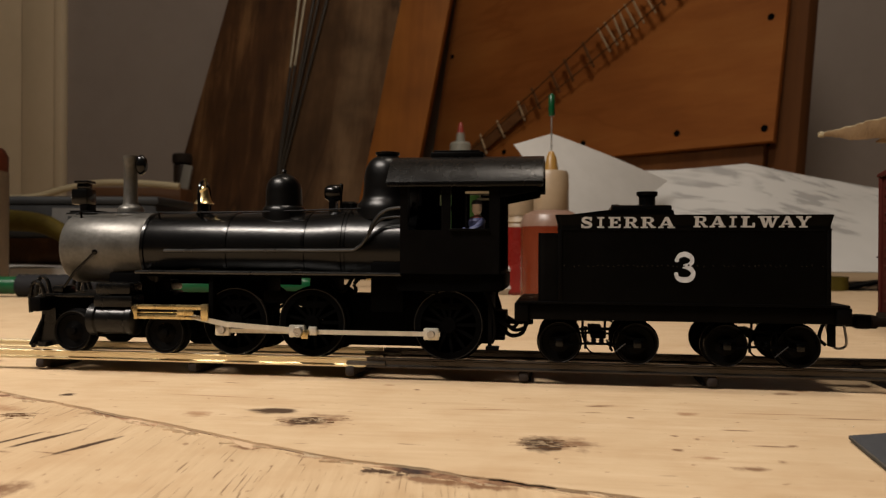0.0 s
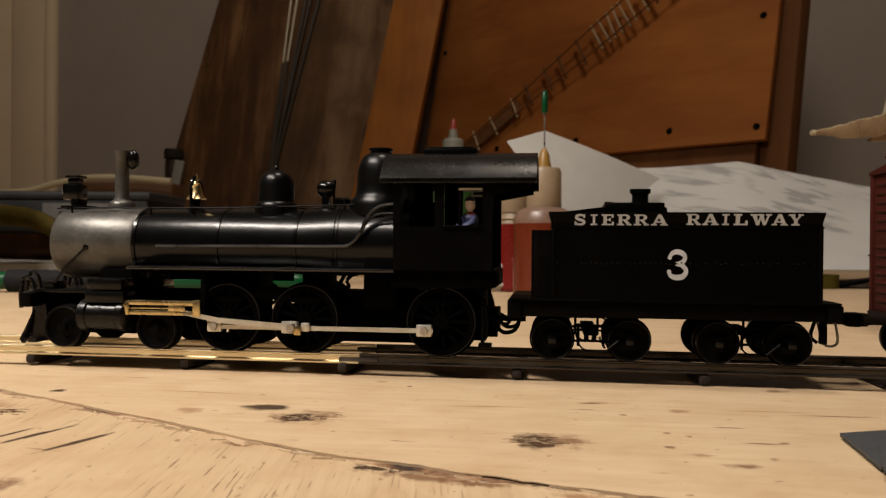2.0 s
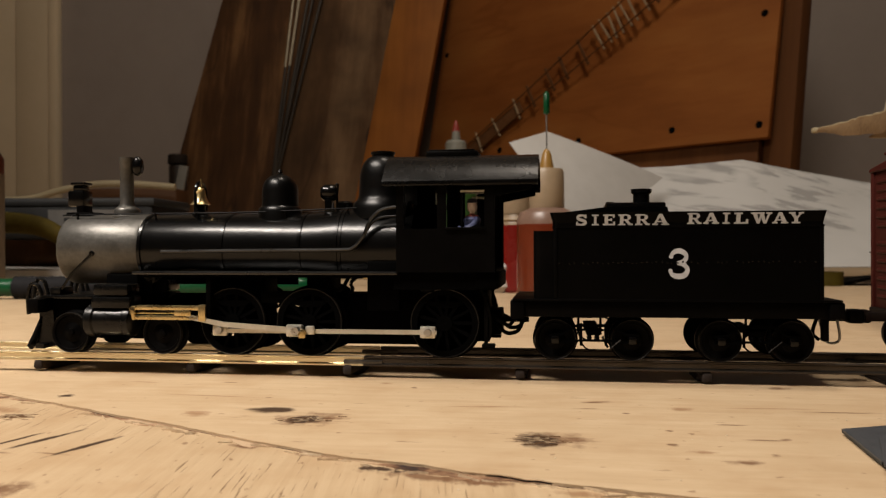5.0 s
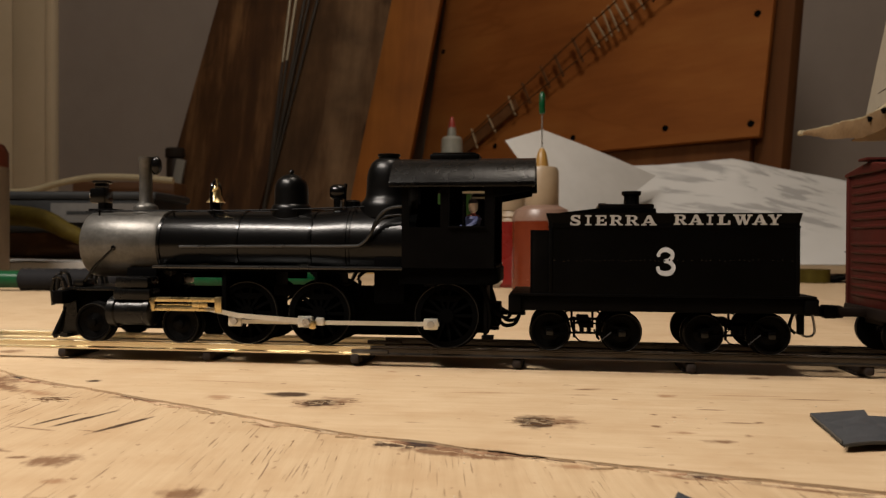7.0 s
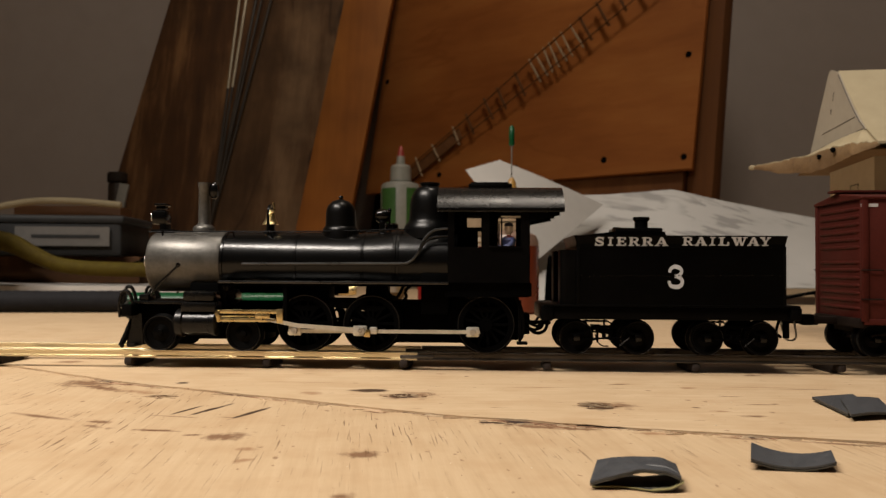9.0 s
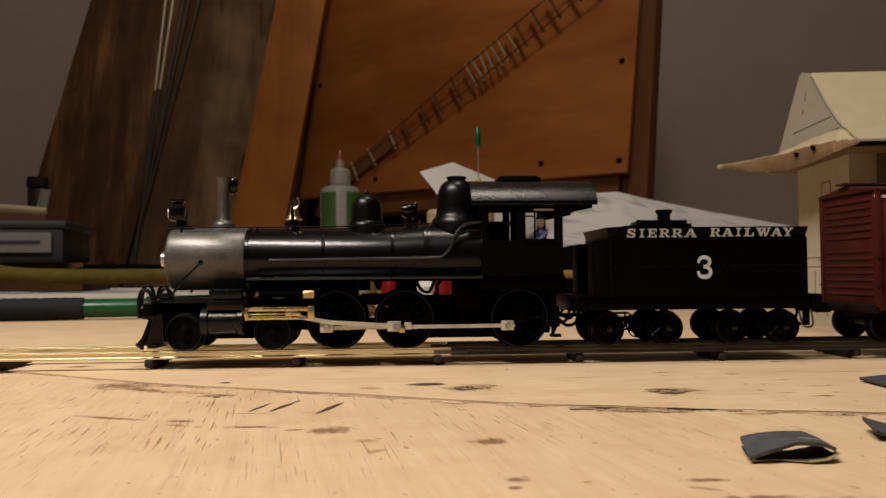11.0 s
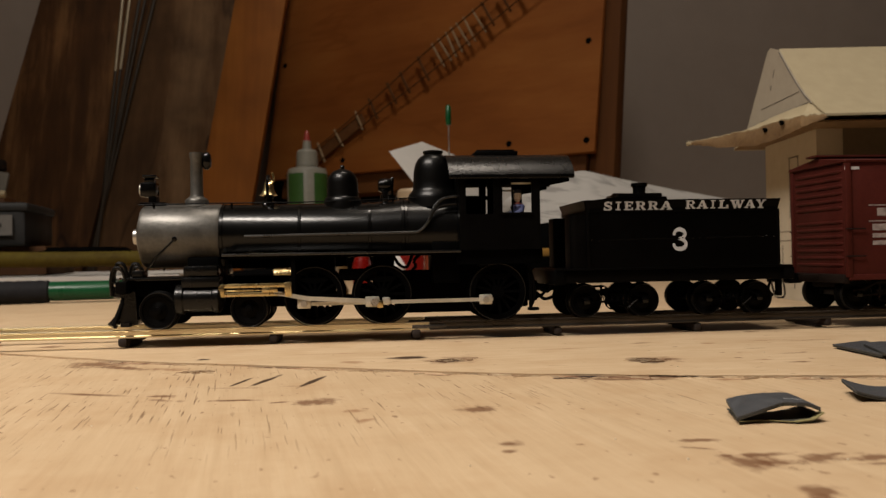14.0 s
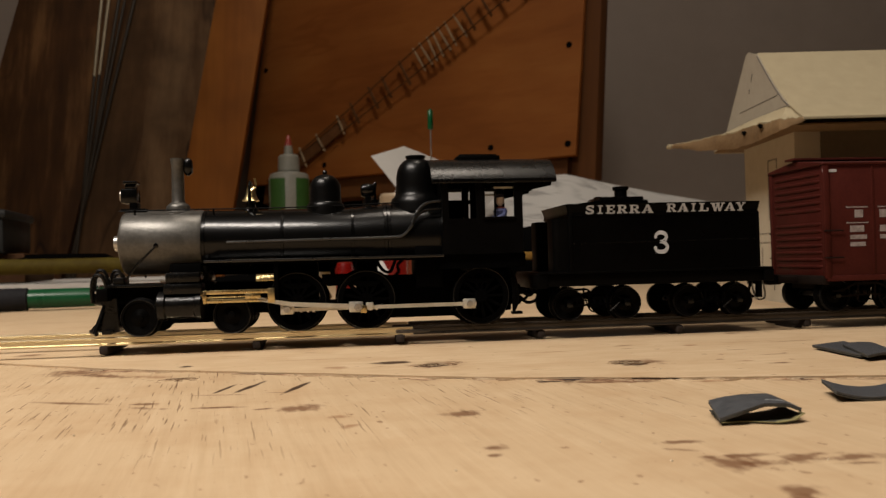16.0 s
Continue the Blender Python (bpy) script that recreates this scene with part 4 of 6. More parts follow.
    part("eccentric_crank", box(B(), -3.42, -3.26, min(y2, y2 + s * 0.1), max(y2, y2 + s * 0.1), 0.9, 1.1, 0.02), BRASS, main, "brass crank arm")
    for x in (-5.05, -3.26, -0.2):
        spoked_wheel(loco, "driving_wheel", x, RT + 0.76, 0.76, s * 1.02, 13, BLACK_FLAT, BLACK_FLAT)
    for x in (-8.97, -6.7):
        disc_wheel(loco, "leading_wheel", x, RT + 0.47, 0.47, s * 1.12, BLACK_SATIN)
for x, r in ((-5.05, 0.09), (-3.26, 0.09), (-0.2, 0.09), (-8.97, 0.06), (-6.7, 0.06)):
    part("axle", tube(B(), [(x, -0.9, RT + (0.76 if r > 0.07 else 0.43)), (x, 0.9, RT + (0.76 if r > 0.07 else 0.43))], r, 10), STEEL, loco)
part("leading_truck", box(B(), -9.2, -6.2, -0.5, 0.5, 0.75, 1.0, 0.04), BLACK_FLAT, loco)
for x in (-5.05, -3.26, -0.2):
    for y in (-0.62, 0.56):
        part("brake_hanger", box(B(), x - 0.5, x + 0.5, y, y + 0.06, 0.58, 0.86, 0.01), BLACK_FLAT, loco)
part("brake_rigging", box(B(), -2.7, 0.4, -0.5, 0.5, 0.7, 0.78, 0.02), BLACK_FLAT, loco)
beam = part("pilot_beam", box(B(), -9.98, -9.7, -1.25, 1.25, 1.4, 1.72, 0.03), BLACK_SATIN, loco)
part("pilot_deck", box(B(), -9.8, -8.3, -1.0, 1.0, 1.72, 1.8, 0.02), CASTING_BLACK, beam)
part("coupler", box(B(), -10.15, -9.95, -0.16, 0.16, 1.35, 1.55, 0.04), CASTING_BLACK, beam)
for y, z in ((-0.95, 2.02), (-0.72, 2.12), (0.72, 2.1), (0.95, 2.02)):
    part("air_hose", tube(B(), curve([(-9.78, y, 1.7), (-9.9, y, z), (-10.08, y, z + 0.02), (-10.16, y, 1.75), (-10.14, y, 1.35)]), 0.05, 8), CASTING_BLACK, beam, "curved black air hose")
part("lift_bar", tube(B(), curve([(-10.02, -1.1, 1.62), (-10.04, -0.6, 1.78), (-10.05, 0.0, 1.7), (-10.04, 0.6, 1.78), (-10.02, 1.1, 1.62)]), 0.03, 6), STEEL, beam, "thin bright lift bar")
part("deck_box", box(B(), -9.68, -9.4, -0.85, -0.3, 1.8, 1.98, 0.04), CASTING_BLACK, beam)
part("drawhead", lathe(B(), [(0.12, 1.25), (0.2, 1.3), (0.2, 1.6), (0.12, 1.65)], (-10.2, 0, 0), "z", 14), CASTING_BLACK, beam)
cow = part("cowcatcher", prism(B(), [(-1.05, 0.56), (1.05, 0.56), (1.05, 0.66), (-1.05, 0.66)], -9.9, -9.7, "x"), CASTING_BLACK, loco, "wedge-shaped black cowcatcher")
for k in range(-7, 8):
    yb_, f = k * 0.14, 1 - abs(k) / 9.0
    part("slat", tube(B(), [(-9.85, yb_ * 0.75, 1.45), (-9.95 - 0.2 * f, yb_ * 0.9, 0.95), (-10.02 - 0.42 * f, yb_ * 1.0, 0.58)], [0.055, 0.055, 0.065], 6), CASTING_BLACK, cow)
part("toe", tube(B(), [(-10.05, -1.0, 0.58), (-10.45, -0.1, 0.58), (-10.45, 0.1, 0.58), (-10.05, 1.0, 0.58)], 0.06, 6), CASTING_BLACK, cow)
for s in (-1, 1):
    part("side_panel", prism(B(), [(-9.98, 0.56), (-9.55, 0.6), (-9.6, 1.45), (-9.95, 1.45)], min(s * 0.75, s * 0.83), max(s * 0.75, s * 0.83)), CASTING_BLACK, cow)
    part("injector", lathe(B(), [(0.08, -0.75), (0.14, -0.7), (0.14, -0.45), (0.06, -0.4)], (0, s * 1.0, 2.05), "x", 12), BLACK_SATIN, loco)
    part("drain_pipe", tube(B(), curve([(0.5, s * 0.9, 2.2), (0.75, s * 0.95, 1.6), (0.8, s * 0.9, 1.1), (0.72, s * 0.9, 0.85)]), 0.05, 6), BLACK_SATIN, loco)
part("ash_pan", box(B(), -1.25, 0.7, -0.62, 0.62, 0.8, 2.3, 0.06), BLACK_FLAT, loco)
part("drawbar", box(B(), 0.7, 1.6, -0.12, 0.12, 1.2, 1.3, 0.02), BLACK_FLAT, loco)
for s in (-1, 1):
    part("hose", tube(B(), curve([(0.75, s * 0.55, 1.35), (0.95, s * 0.6, 1.15), (1.15, s * 0.62, 1.0), (1.4, s * 0.6, 1.08), (1.5, s * 0.55, 1.42)]), 0.045, 8), BLACK_SATIN, loco, "thin black hose")
    part("hose", tube(B(), curve([(0.7, s * 0.75, 1.5), (0.95, s * 0.78, 1.3), (1.2, s * 0.78, 1.2), (1.35, s * 0.72, 1.4)]), 0.04, 8), BLACK_SATIN, loco, "thin black hose")
    part("step", box(B(), 0.62, 0.9, min(s * 0.85, s * 1.1), max(s * 0.85, s * 1.1), 0.72, 0.8, 0.02), BLACK_SATIN, loco)
    part("step_hanger", box(B(), 0.66, 0.74, min(s * 0.9, s * 0.96), max(s * 0.9, s * 0.96), 0.75, 1.9), BLACK_SATIN, loco)

# the small seated figurine at the cab window: one plain mesh
m_, nt_, b_ = shader("painted_figurine", 0.6)
zc = nt_.nodes.new("ShaderNodeSeparateXYZ")
nt_.links.new(nt_.nodes.new("ShaderNodeTexCoord").outputs["Object"], zc.inputs[0])
mr_ = nt_.nodes.new("ShaderNodeMapRange")
mr_.inputs["From Min"].default_value, mr_.inputs["From Max"].default_value = 0.0, 0.95 * CM
nt_.links.new(zc.outputs[2], mr_.inputs["Value"])
cr_ = ramp(nt_, mr_.outputs[0], [(0.0, (0.04, 0.05, 0.12)), (0.42, (0.07, 0.08, 0.2)), (0.5, (0.3, 0.06, 0.05)), (0.58, (0.6, 0.52, 0.48)), (0.84, (0.6, 0.52, 0.48)), (0.86, (0.03, 0.03, 0.05))])
cr_.node.color_ramp.interpolation = "CONSTANT"
nt_.links.new(cr_, b_.inputs["Base Color"])
bm = lathe(B(), [(0.0, 0.0), (0.2, 0.02), (0.2, 0.25), (0.23, 0.4), (0.16, 0.5), (0.07, 0.53), (0.07, 0.58), (0.12, 0.63), (0.135, 0.72), (0.12, 0.82), (0.15, 0.83), (0.1, 0.92), (0.0, 0.94)], (0, 0, 0), "z", 14, False)
tube(bm, curve([(0.12, -0.1, 0.42), (0.05, -0.28, 0.25), (-0.15, -0.3, 0.16), (-0.32, -0.3, 0.18)]), [0.08] * 12 + [0.06] * 7, 8)
fig = part("figurine", bm, m_)
fig.matrix_world = TRACK @ pose(0.40 * CM, -0.9 * CM, 3.16 * CM) @ Matrix.Scale(0.86, 4)
tagged(fig, "tiny painted seated figurine in blue at the cab window", "figurine")
part("seat_box", box(B(), 0.15, 0.7, -1.15, -0.6, 2.42, 3.16, 0.02), BLACK_FLAT, cab)

# ---- tender ----
tender = thing("tender", "black model tender with white lettering coupled behind the locomotive", "tender", TRACK)
def rounded(x0, x1, y0, y1, r, n=5):
    out = []
    for cx, cy, a0 in ((x1 - r, y1 - r, 0), (x0 + r, y1 - r, 90), (x0 + r, y0 + r, 180), (x1 - r, y0 + r, 270)):
        out += [(cx + r * math.cos(radians(a0 + 90 * k / n)), cy + r * math.sin(radians(a0 + 90 * k / n))) for k in range(n + 1)]
    return out


body = part("tank", prism(B(), rounded(2.16, 7.56, -1.36, 1.36, 0.12), 1.8, 3.3, "z"), TANK_BLACK, tender)
bm = B()
for a, b, za, zb in ((0.0, 0.0, 3.32, 3.4), (0.0, 0.05, 3.4, 3.62)):
    lo = [bm.verts.new(Vector((p, q, za)) * CM) for p, q in rounded(2.16 - a, 7.56 + a, -1.36 - a, 1.36 + a, 0.12)]
    hi = [bm.verts.new(Vector((p, q, zb)) * CM) for p, q in rounded(2.14 - b, 7.56 + b, -1.36 - b, 1.36 + b, 0.12)]
    for k in range(len(lo)):
        bm.faces.new((lo[k], lo[(k + 1) % len(lo)], hi[(k + 1) % len(lo)], hi[k]))
    if zb > 3.6:
        inner = [bm.verts.new(Vector((p, q, zb)) * CM) for p, q in rounded(2.2, 7.54, -1.33, 1.33, 0.1)]
        deep = [bm.verts.new(Vector((p, q, 3.5)) * CM) for p, q in rounded(2.2, 7.54, -1.33, 1.33, 0.1)]
        for k in range(len(lo)):
            bm.faces.new((hi[k], hi[(k + 1) % len(lo)], inner[(k + 1) % len(lo)], inner[k]))
            bm.faces.new((inner[k], inner[(k + 1) % len(lo)], deep[(k + 1) % len(lo)], deep[k]))
        bm.faces.new(deep)
    else:
        bm.faces.new(lo[::-1])
part("flared_collar", bm, TANK_BLACK, body)
part("tank_bead", prism(B(), rounded(2.14, 7.58, -1.38, 1.38, 0.12), 3.3, 3.34, "z"), BLACK_SATIN, body)
rv = B()
rng = random.Random(5)
for k in range(52):
    if rng.random() < 0.8:
        lathe(rv, [(0.026, 0.0), (0.02, -0.01), (0.0, -0.016)], (2.28 + 0.1 * k + rng.uniform(-0.015, 0.015), -1.36, 2.56 + 0.0006 * k + rng.uniform(-0.014, 0.014)), "y", 6, False)
tagged(part("riveting", rv, BLACK, body), kind="stuff")
for x in (2.2, 7.5):
    part("corner_strip", box(B(), x - 0.04, x + 0.04, -1.375, -1.3, 1.82, 3.3, 0.01), BLACK_SATIN, body)
for s in (-1, 1):
    part("coal_leg", prism(B(), rounded(1.74, 2.3, min(s * 0.55, s * 1.32), max(s * 0.55, s * 1.32), 0.16), 1.8, 3.24, "z"), BLACK_SATIN, tender)
part("fuel_bunker", prism(B(), [(2.2, 3.5), (2.2, 3.62), (3.2, 3.74), (4.55, 3.74), (4.6, 3.5)], -0.9, 0.9), BLACK_FLAT, tender)
hatch = part("hatch", box(B(), 3.3, 4.56, -0.6, 0.6, 3.7, 3.86, 0.04), BLACK, tender, "glossy black filler hatch")
part("filler_neck", lathe(B(), [(0.2, 3.84), (0.18, 3.9), (0.18, 4.06), (0.23, 4.1), (0.23, 4.18), (0.15, 4.18), (0.14, 4.0)], (4.1, 0, 0), "z", 20), BLACK, hatch)
part("hatch_hinge", box(B(), 3.32, 3.5, -0.1, 0.1, 3.84, 3.9, 0.02), BLACK, hatch)
fr = part("frame", box(B(), 1.5, 7.8, -1.28, 1.28, 1.42, 1.78, 0.03), BLACK_SATIN, tender)
part("front_beam", box(B(), 1.25, 1.55, -1.36, 1.36, 1.38, 1.78, 0.04), BLACK_SATIN, fr)
part("rear_beam", box(B(), 7.65, 7.95, -1.36, 1.36, 1.42, 1.76, 0.04), BLACK_SATIN, fr)
part("deck", box(B(), 1.3, 7.9, -1.38, 1.38, 1.76, 1.81, 0.015), BLACK_SATIN, fr)
cp = part("coupler", box(B(), 7.9, 8.5, -0.13, 0.13, 1.28, 1.5, 0.04), BLACK_SATIN, tender)
part("knuckle", box(B(), 8.4, 8.72, -0.22, 0.12, 1.24, 1.54, 0.05), BLACK_SATIN, cp)
part("uncoupling_wire", tube(B(), curve([(7.7, -0.5, 1.4), (7.78, -0.55, 1.0), (7.85, -0.55, 0.88), (8.02, -0.55, 0.87), (8.1, -0.55, 1.0), (8.05, -0.5, 1.42)]), 0.028, 6), STEEL, tender, "bent metal wire")
part("rear_step", box(B(), 7.6, 7.72, -1.1, -0.9, 0.95, 1.4, 0.02), BLACK_SATIN, tender)
part("air_hose", tube(B(), curve([(7.6, -0.7, 1.4), (7.5, -0.75, 1.1), (7.62, -0.78, 0.95)]), 0.04, 6), BLACK_SATIN, tender)


def truck(parent, xa, xb, z, r, mat, name="truck"):
    """A four-wheel truck with arch-bar side frames, springs and a bolster."""
    xm = (xa + xb) / 2
    t = part(name, box(B(), xm - 0.15, xm + 0.15, -1.08, 1.08, z + 0.1, z + 0.22, 0.02), BLACK_FLAT, parent)
    for s in (-1, 1):
        y0, y1 = sorted((s * 1.05, s * 1.12))
        bm = prism(B(), [(xa - 0.14, z + 0.07), (xa + 0.16, z + 0.1), (xm - 0.36, z + 0.28), (xm + 0.36, z + 0.28), (xb - 0.16, z + 0.1), (xb + 0.14, z + 0.07), (xb + 0.14, z + 0.12), (xb - 0.14, z + 0.15), (xm + 0.34, z + 0.34), (xm - 0.34, z + 0.34), (xa + 0.14, z + 0.15), (xa - 0.14, z + 0.12)], y0, y1)
        fr_ = part("side_frame", bm, mat, t)
        part("lower_bar", prism(B(), [(xa - 0.14, z - 0.07), (xa + 0.14, z - 0.07), (xm - 0.3, z - 0.03), (xm + 0.3, z - 0.03), (xb - 0.14, z - 0.07), (xb + 0.14, z - 0.07), (xb + 0.14, z - 0.03), (xb - 0.14, z - 0.03), (xm + 0.28, z + 0.015), (xm - 0.28, z + 0.015), (xa + 0.14, z - 0.03), (xa - 0.14, z - 0.03)], y0, y1), mat, fr_)
        for x in (xm - 0.26, xm + 0.26):
            part("column", tube(B(), [(x, s * 1.085, z - 0.12), (x, s * 1.085, z + 0.36)], 0.03, 6), mat, fr_)
        for x in (xa, xb):
            part("journal_box", box(B(), x - 0.085, x + 0.085, y0 - 0.05, y1 + 0.05, z - 0.08, z + 0.09, 0.03), BLACK, fr_)
        for x in (xm - 0.09, xm + 0.07):
            part("spring", lathe(B(), [(0.045, z + 0.0), (0.062, z + 0.02), (0.045, z + 0.045), (0.062, z + 0.07), (0.045, z + 0.09), (0.05, z + 0.11)], (x, s * 1.09, 0), "z", 8), mat, fr_)
        part("brake_hanger", tube(B(), [(xb - 0.5, s * 1.15, z - 0.2), (xb - 0.24, s * 1.16, z + 0.02)], 0.014, 6), RIM, fr_, "thin bright hanger")
        part("brake_shoe", tube(B(), curve([(xm - 0.3, s * 0.95, z + 0.1), (xm - 0.22, s * 0.95, z - 0.12), (xm - 0.1, s * 0.95, z - 0.22), (xm + 0.05, s * 0.95, z - 0.22)]), 0.02, 6), mat, fr_)
        for x in (xa, xb):
            disc_wheel(t, "wheel", x, z, r, s * 1.0, BLACK_SATIN)
    for x in (xa, xb):
        part("axle", tube(B(), [(x, -0.9, z), (x, 0.9, z)], 0.07, 8), STEEL, t)
    part("brake_beam", tube(B(), [(xm + 0.3, -0.9, z - 0.16), (xm + 0.3, 0.9, z - 0.16)], 0.03, 6), BLACK_FLAT, t)
    return t


truck(tender, 2.19, 3.8, RT + 0.44, 0.44, BLACK_FLAT)
truck(tender, 5.6, 7.03, RT + 0.44, 0.44, BLACK_FLAT)
A0 = [(2.62 + (p - 45) * 0.0054, 2.62 + (q - 45) * 0.0054) for p, q in ((45, 90), (104, 136), (149, 197), (207, 260), (270, 324), (334, 393))]
A1 = [(4.88 + (p - 465) * 0.00527, 4.88 + (q - 465) * 0.00527) for p, q in ((465, 518), (525, 582), (594, 627), (640, 695), (704, 776), (780, 836), (842, 892))]
words("road_name", "SIERRA", A0, 3.345, 3.57, -1.362, tender, WHITE_INK, "white slab-serif letters", 0.227)
words("road_name", "RAILWAY", A1, 3.36, 3.585, -1.366, tender, WHITE_INK, "white slab-serif letters", 0.227)
words("road_number", "3", [(4.49, 4.93)], 2.26, 2.84, -1.362, tender, WHITE_INK, "large white numeral")


# ---- boxcar ----
car = thing("boxcar", "dark red model boxcar with ribbed end behind the tender", "boxcar", TRACK)
X0, X1 = 9.48, 21.5
bodyc = part("body", box(B(), X0, X1, -1.4, 1.4, 1.45, 4.6, 0.04), CAR_RED, car)
part("roof", prism(B(), [(-1.46, 4.58), (-1.46, 4.66), (0, 4.84), (1.46, 4.66), (1.46, 4.58)], X0 - 0.08, X1 + 0.08, "x", 0.02), CAR_RED, car)
part("running_walk", box(B(), X0 - 0.2, X1 + 0.2, -0.25, 0.25, 4.86, 4.92, 0.01), CAR_RED, car)
rib = part("end_rib", lathe(B(), [(0.0, -1.22), (0.045, -1.15), (0.055, -1.0), (0.055, 1.0), (0.045, 1.15), (0.0, 1.22)], (X0 + 0.015, 0, 1.75), "y", 10, False), CAR_RED, bodyc)
for k in range(1, 14):
    if k not in (7,):
        again(rib, dz=0.2 * k)
for s in (-1, 1):
    part("end_post", box(B(), X0 - 0.05, X0 + 0.12, min(s * 1.3, s * 1.44), max(s * 1.3, s * 1.44), 1.42, 4.6, 0.02), CAR_RED, bodyc)
    for x in (10.9, 12.6, 16.8, 18.4, 20.0):
        part("side_seam", box(B(), x - 0.035, x + 0.035, min(s * 1.39, s * 1.425), max(s * 1.39, s * 1.425), 1.5, 4.58, 0.01), CAR_RED, bodyc)
    part("side_sill", box(B(), X0, X1, min(s * 1.36, s * 1.43), max(s * 1.36, s * 1.43), 1.34, 1.5, 0.02), CAR_RED, bodyc)
    part("door", box(B(), 13.2, 16.0, min(s * 1.4, s * 1.5), max(s * 1.4, s * 1.5), 1.55, 4.5, 0.02), CAR_RED, bodyc)
    for z in (2.0, 2.75):
        part("grab_iron", tube(B(), [(9.42, s * 1.41, z), (9.42, s * 1.47, z), (9.95, s * 1.47, z), (9.95, s * 1.41, z)], 0.02, 6), CAR_DARK, bodyc)
part("reporting_mark", box(B(), 9.42, 9.85, -1.41, -1.398, 4.38, 4.46), WHITE_INK, bodyc, "small white line of lettering")
for x0, x1, z0, z1 in ((10.1, 10.75, 3.38, 3.41), (10.35, 10.6, 3.1, 3.32), (10.1, 10.75, 2.94, 2.97), (10.2, 10.62, 2.7, 2.88), (10.2, 10.7, 2.5, 2.62), (10.2, 10.65, 2.3, 2.42), (11.05, 11.9, 3.38, 3.41), (11.1, 11.4, 3.1, 3.32), (11.5, 11.8, 3.1, 3.32), (11.1, 11.7, 2.7, 2.88), (11.1, 11.8, 2.5, 2.62)):
    part("lettering_bar", box(B(), x0, x1, -1.41, -1.398, z0, z1), FADED_INK, bodyc, "faded white bar of lettering")
part("underframe", box(B(), X0 + 0.1, X1 - 0.1, -0.6, 0.6, 1.1, 1.45, 0.03), CAR_DARK, car)
part("end_sill", box(B(), X0 - 0.12, X0 + 0.1, -1.35, 1.35, 1.25, 1.5, 0.03), CAR_DARK, car)
cc = part("coupler", box(B(), 8.75, 9.48, -0.12, 0.12, 1.28, 1.48, 0.04), CAR_DARK, car)
part("knuckle", box(B(), 8.62, 8.9, -0.1, 0.24, 1.24, 1.52, 0.05), CAR_DARK, cc)
truck(car, 9.95, 11.75, RT + 0.46, 0.46, CAR_DARK)
truck(car, 18.9, 20.7, RT + 0.46, 0.46, CAR_DARK)

# ---- curled scraps of sandpaper on the bench ----
GRIT = worn("grey_grit", (0.03, 0.033, 0.037), (0.062, 0.066, 0.072), 0.42, 0.0, 500, 0.4)
BACKING = worn("yellow_paper_backing", (0.16, 0.14, 0.06), (0.24, 0.21, 0.09), 0.8, 0.0, 200, 0.1)


def scrap(label, f, back=None):
    t = thing("sandpaper_scrap", label, "sandpaper", group="scraps of sandpaper on the bench")
    part("grit_side", sheet(B(), lambda u, v: tuple(Vector(f(u, v)) + Vector((0, 0, 0.03))), 24, 6, 0.025), GRIT, t, "dark grey grit")
    part("paper_side", sheet(B(), f, 24, 6, 0.02), back or BACKING, t, "paper back")
    return t


def bent(p00, p10, p01, p11, h):
    """A strip between four corners, bowed by h(u, v)."""
    p00, p10, p01, p11 = (Vector(p) for p in (p00, p10, p01, p11))
    return lambda u, v: tuple((p00 * (1 - u) + p10 * u) * (1 - v) + (p01 * (1 - u) + p11 * u) * v + Vector((0, 0, h(u, v))))


OLIVE = worn("olive_paper_backing", (0.035, 0.033, 0.026), (0.06, 0.056, 0.043), 0.8, 0.0, 200, 0.1)
def loft(near, far):
    """A sheet between two polylines with the same number of corners, the corners slightly rounded."""
    near, far = [Vector(p) for p in near], [Vector(p) for p in far]

    def along(line, u):
        out = Vector()
        for d in (-0.03, 0.0, 0.03):
            f = min(max(u + d, 0.0), 1.0) * (len(line) - 1)
            k = min(int(f), len(line) - 2)
            out += line[k].lerp(line[k + 1], f - k) / 3
        return out

    return lambda u, v: tuple(along(near, u).lerp(along(far, u), v))


folded = loft([(-0.56, 6.15, 0.03), (-0.3, 6.08, 0.115), (0.1, 6.1, 0.2), (0.42, 6.03, 0.18), (0.58, 5.98, 0.115)], [(-0.26, 6.87, 0.13), (-0.08, 6.76, 0.19), (0.14, 6.66, 0.225), (0.54, 6.64, 0.215), (0.76, 6.62, 0.12)])
arched = scrap("arched dark grey scrap of sandpaper folded into a flat tube", folded, OLIVE)
part("underside", sheet(B(), loft([(-0.54, 6.14, -0.01), (-0.16, 6.2, -0.028), (0.24, 5.96, -0.028), (0.46, 5.95, -0.01), (0.58, 5.98, 0.06)], [(-0.2, 6.95, 0.0), (0.05, 6.9, -0.028), (0.3, 6.66, -0.028), (0.6, 6.7, -0.01), (0.72, 6.55, 0.06)]), 24, 4, 0.012), OLIVE, arched, "dark olive paper back lying on the bench")
part("curled_lip", sheet(B(), loft([(0.16, 5.95, -0.005), (0.42, 5.92, 0.02), (0.6, 5.95, 0.095)], [(0.26, 6.12, -0.02), (0.48, 6.1, -0.005), (0.66, 6.14, 0.075)]), 16, 3, 0.012), BACKING, arched, "curled yellowish lip")
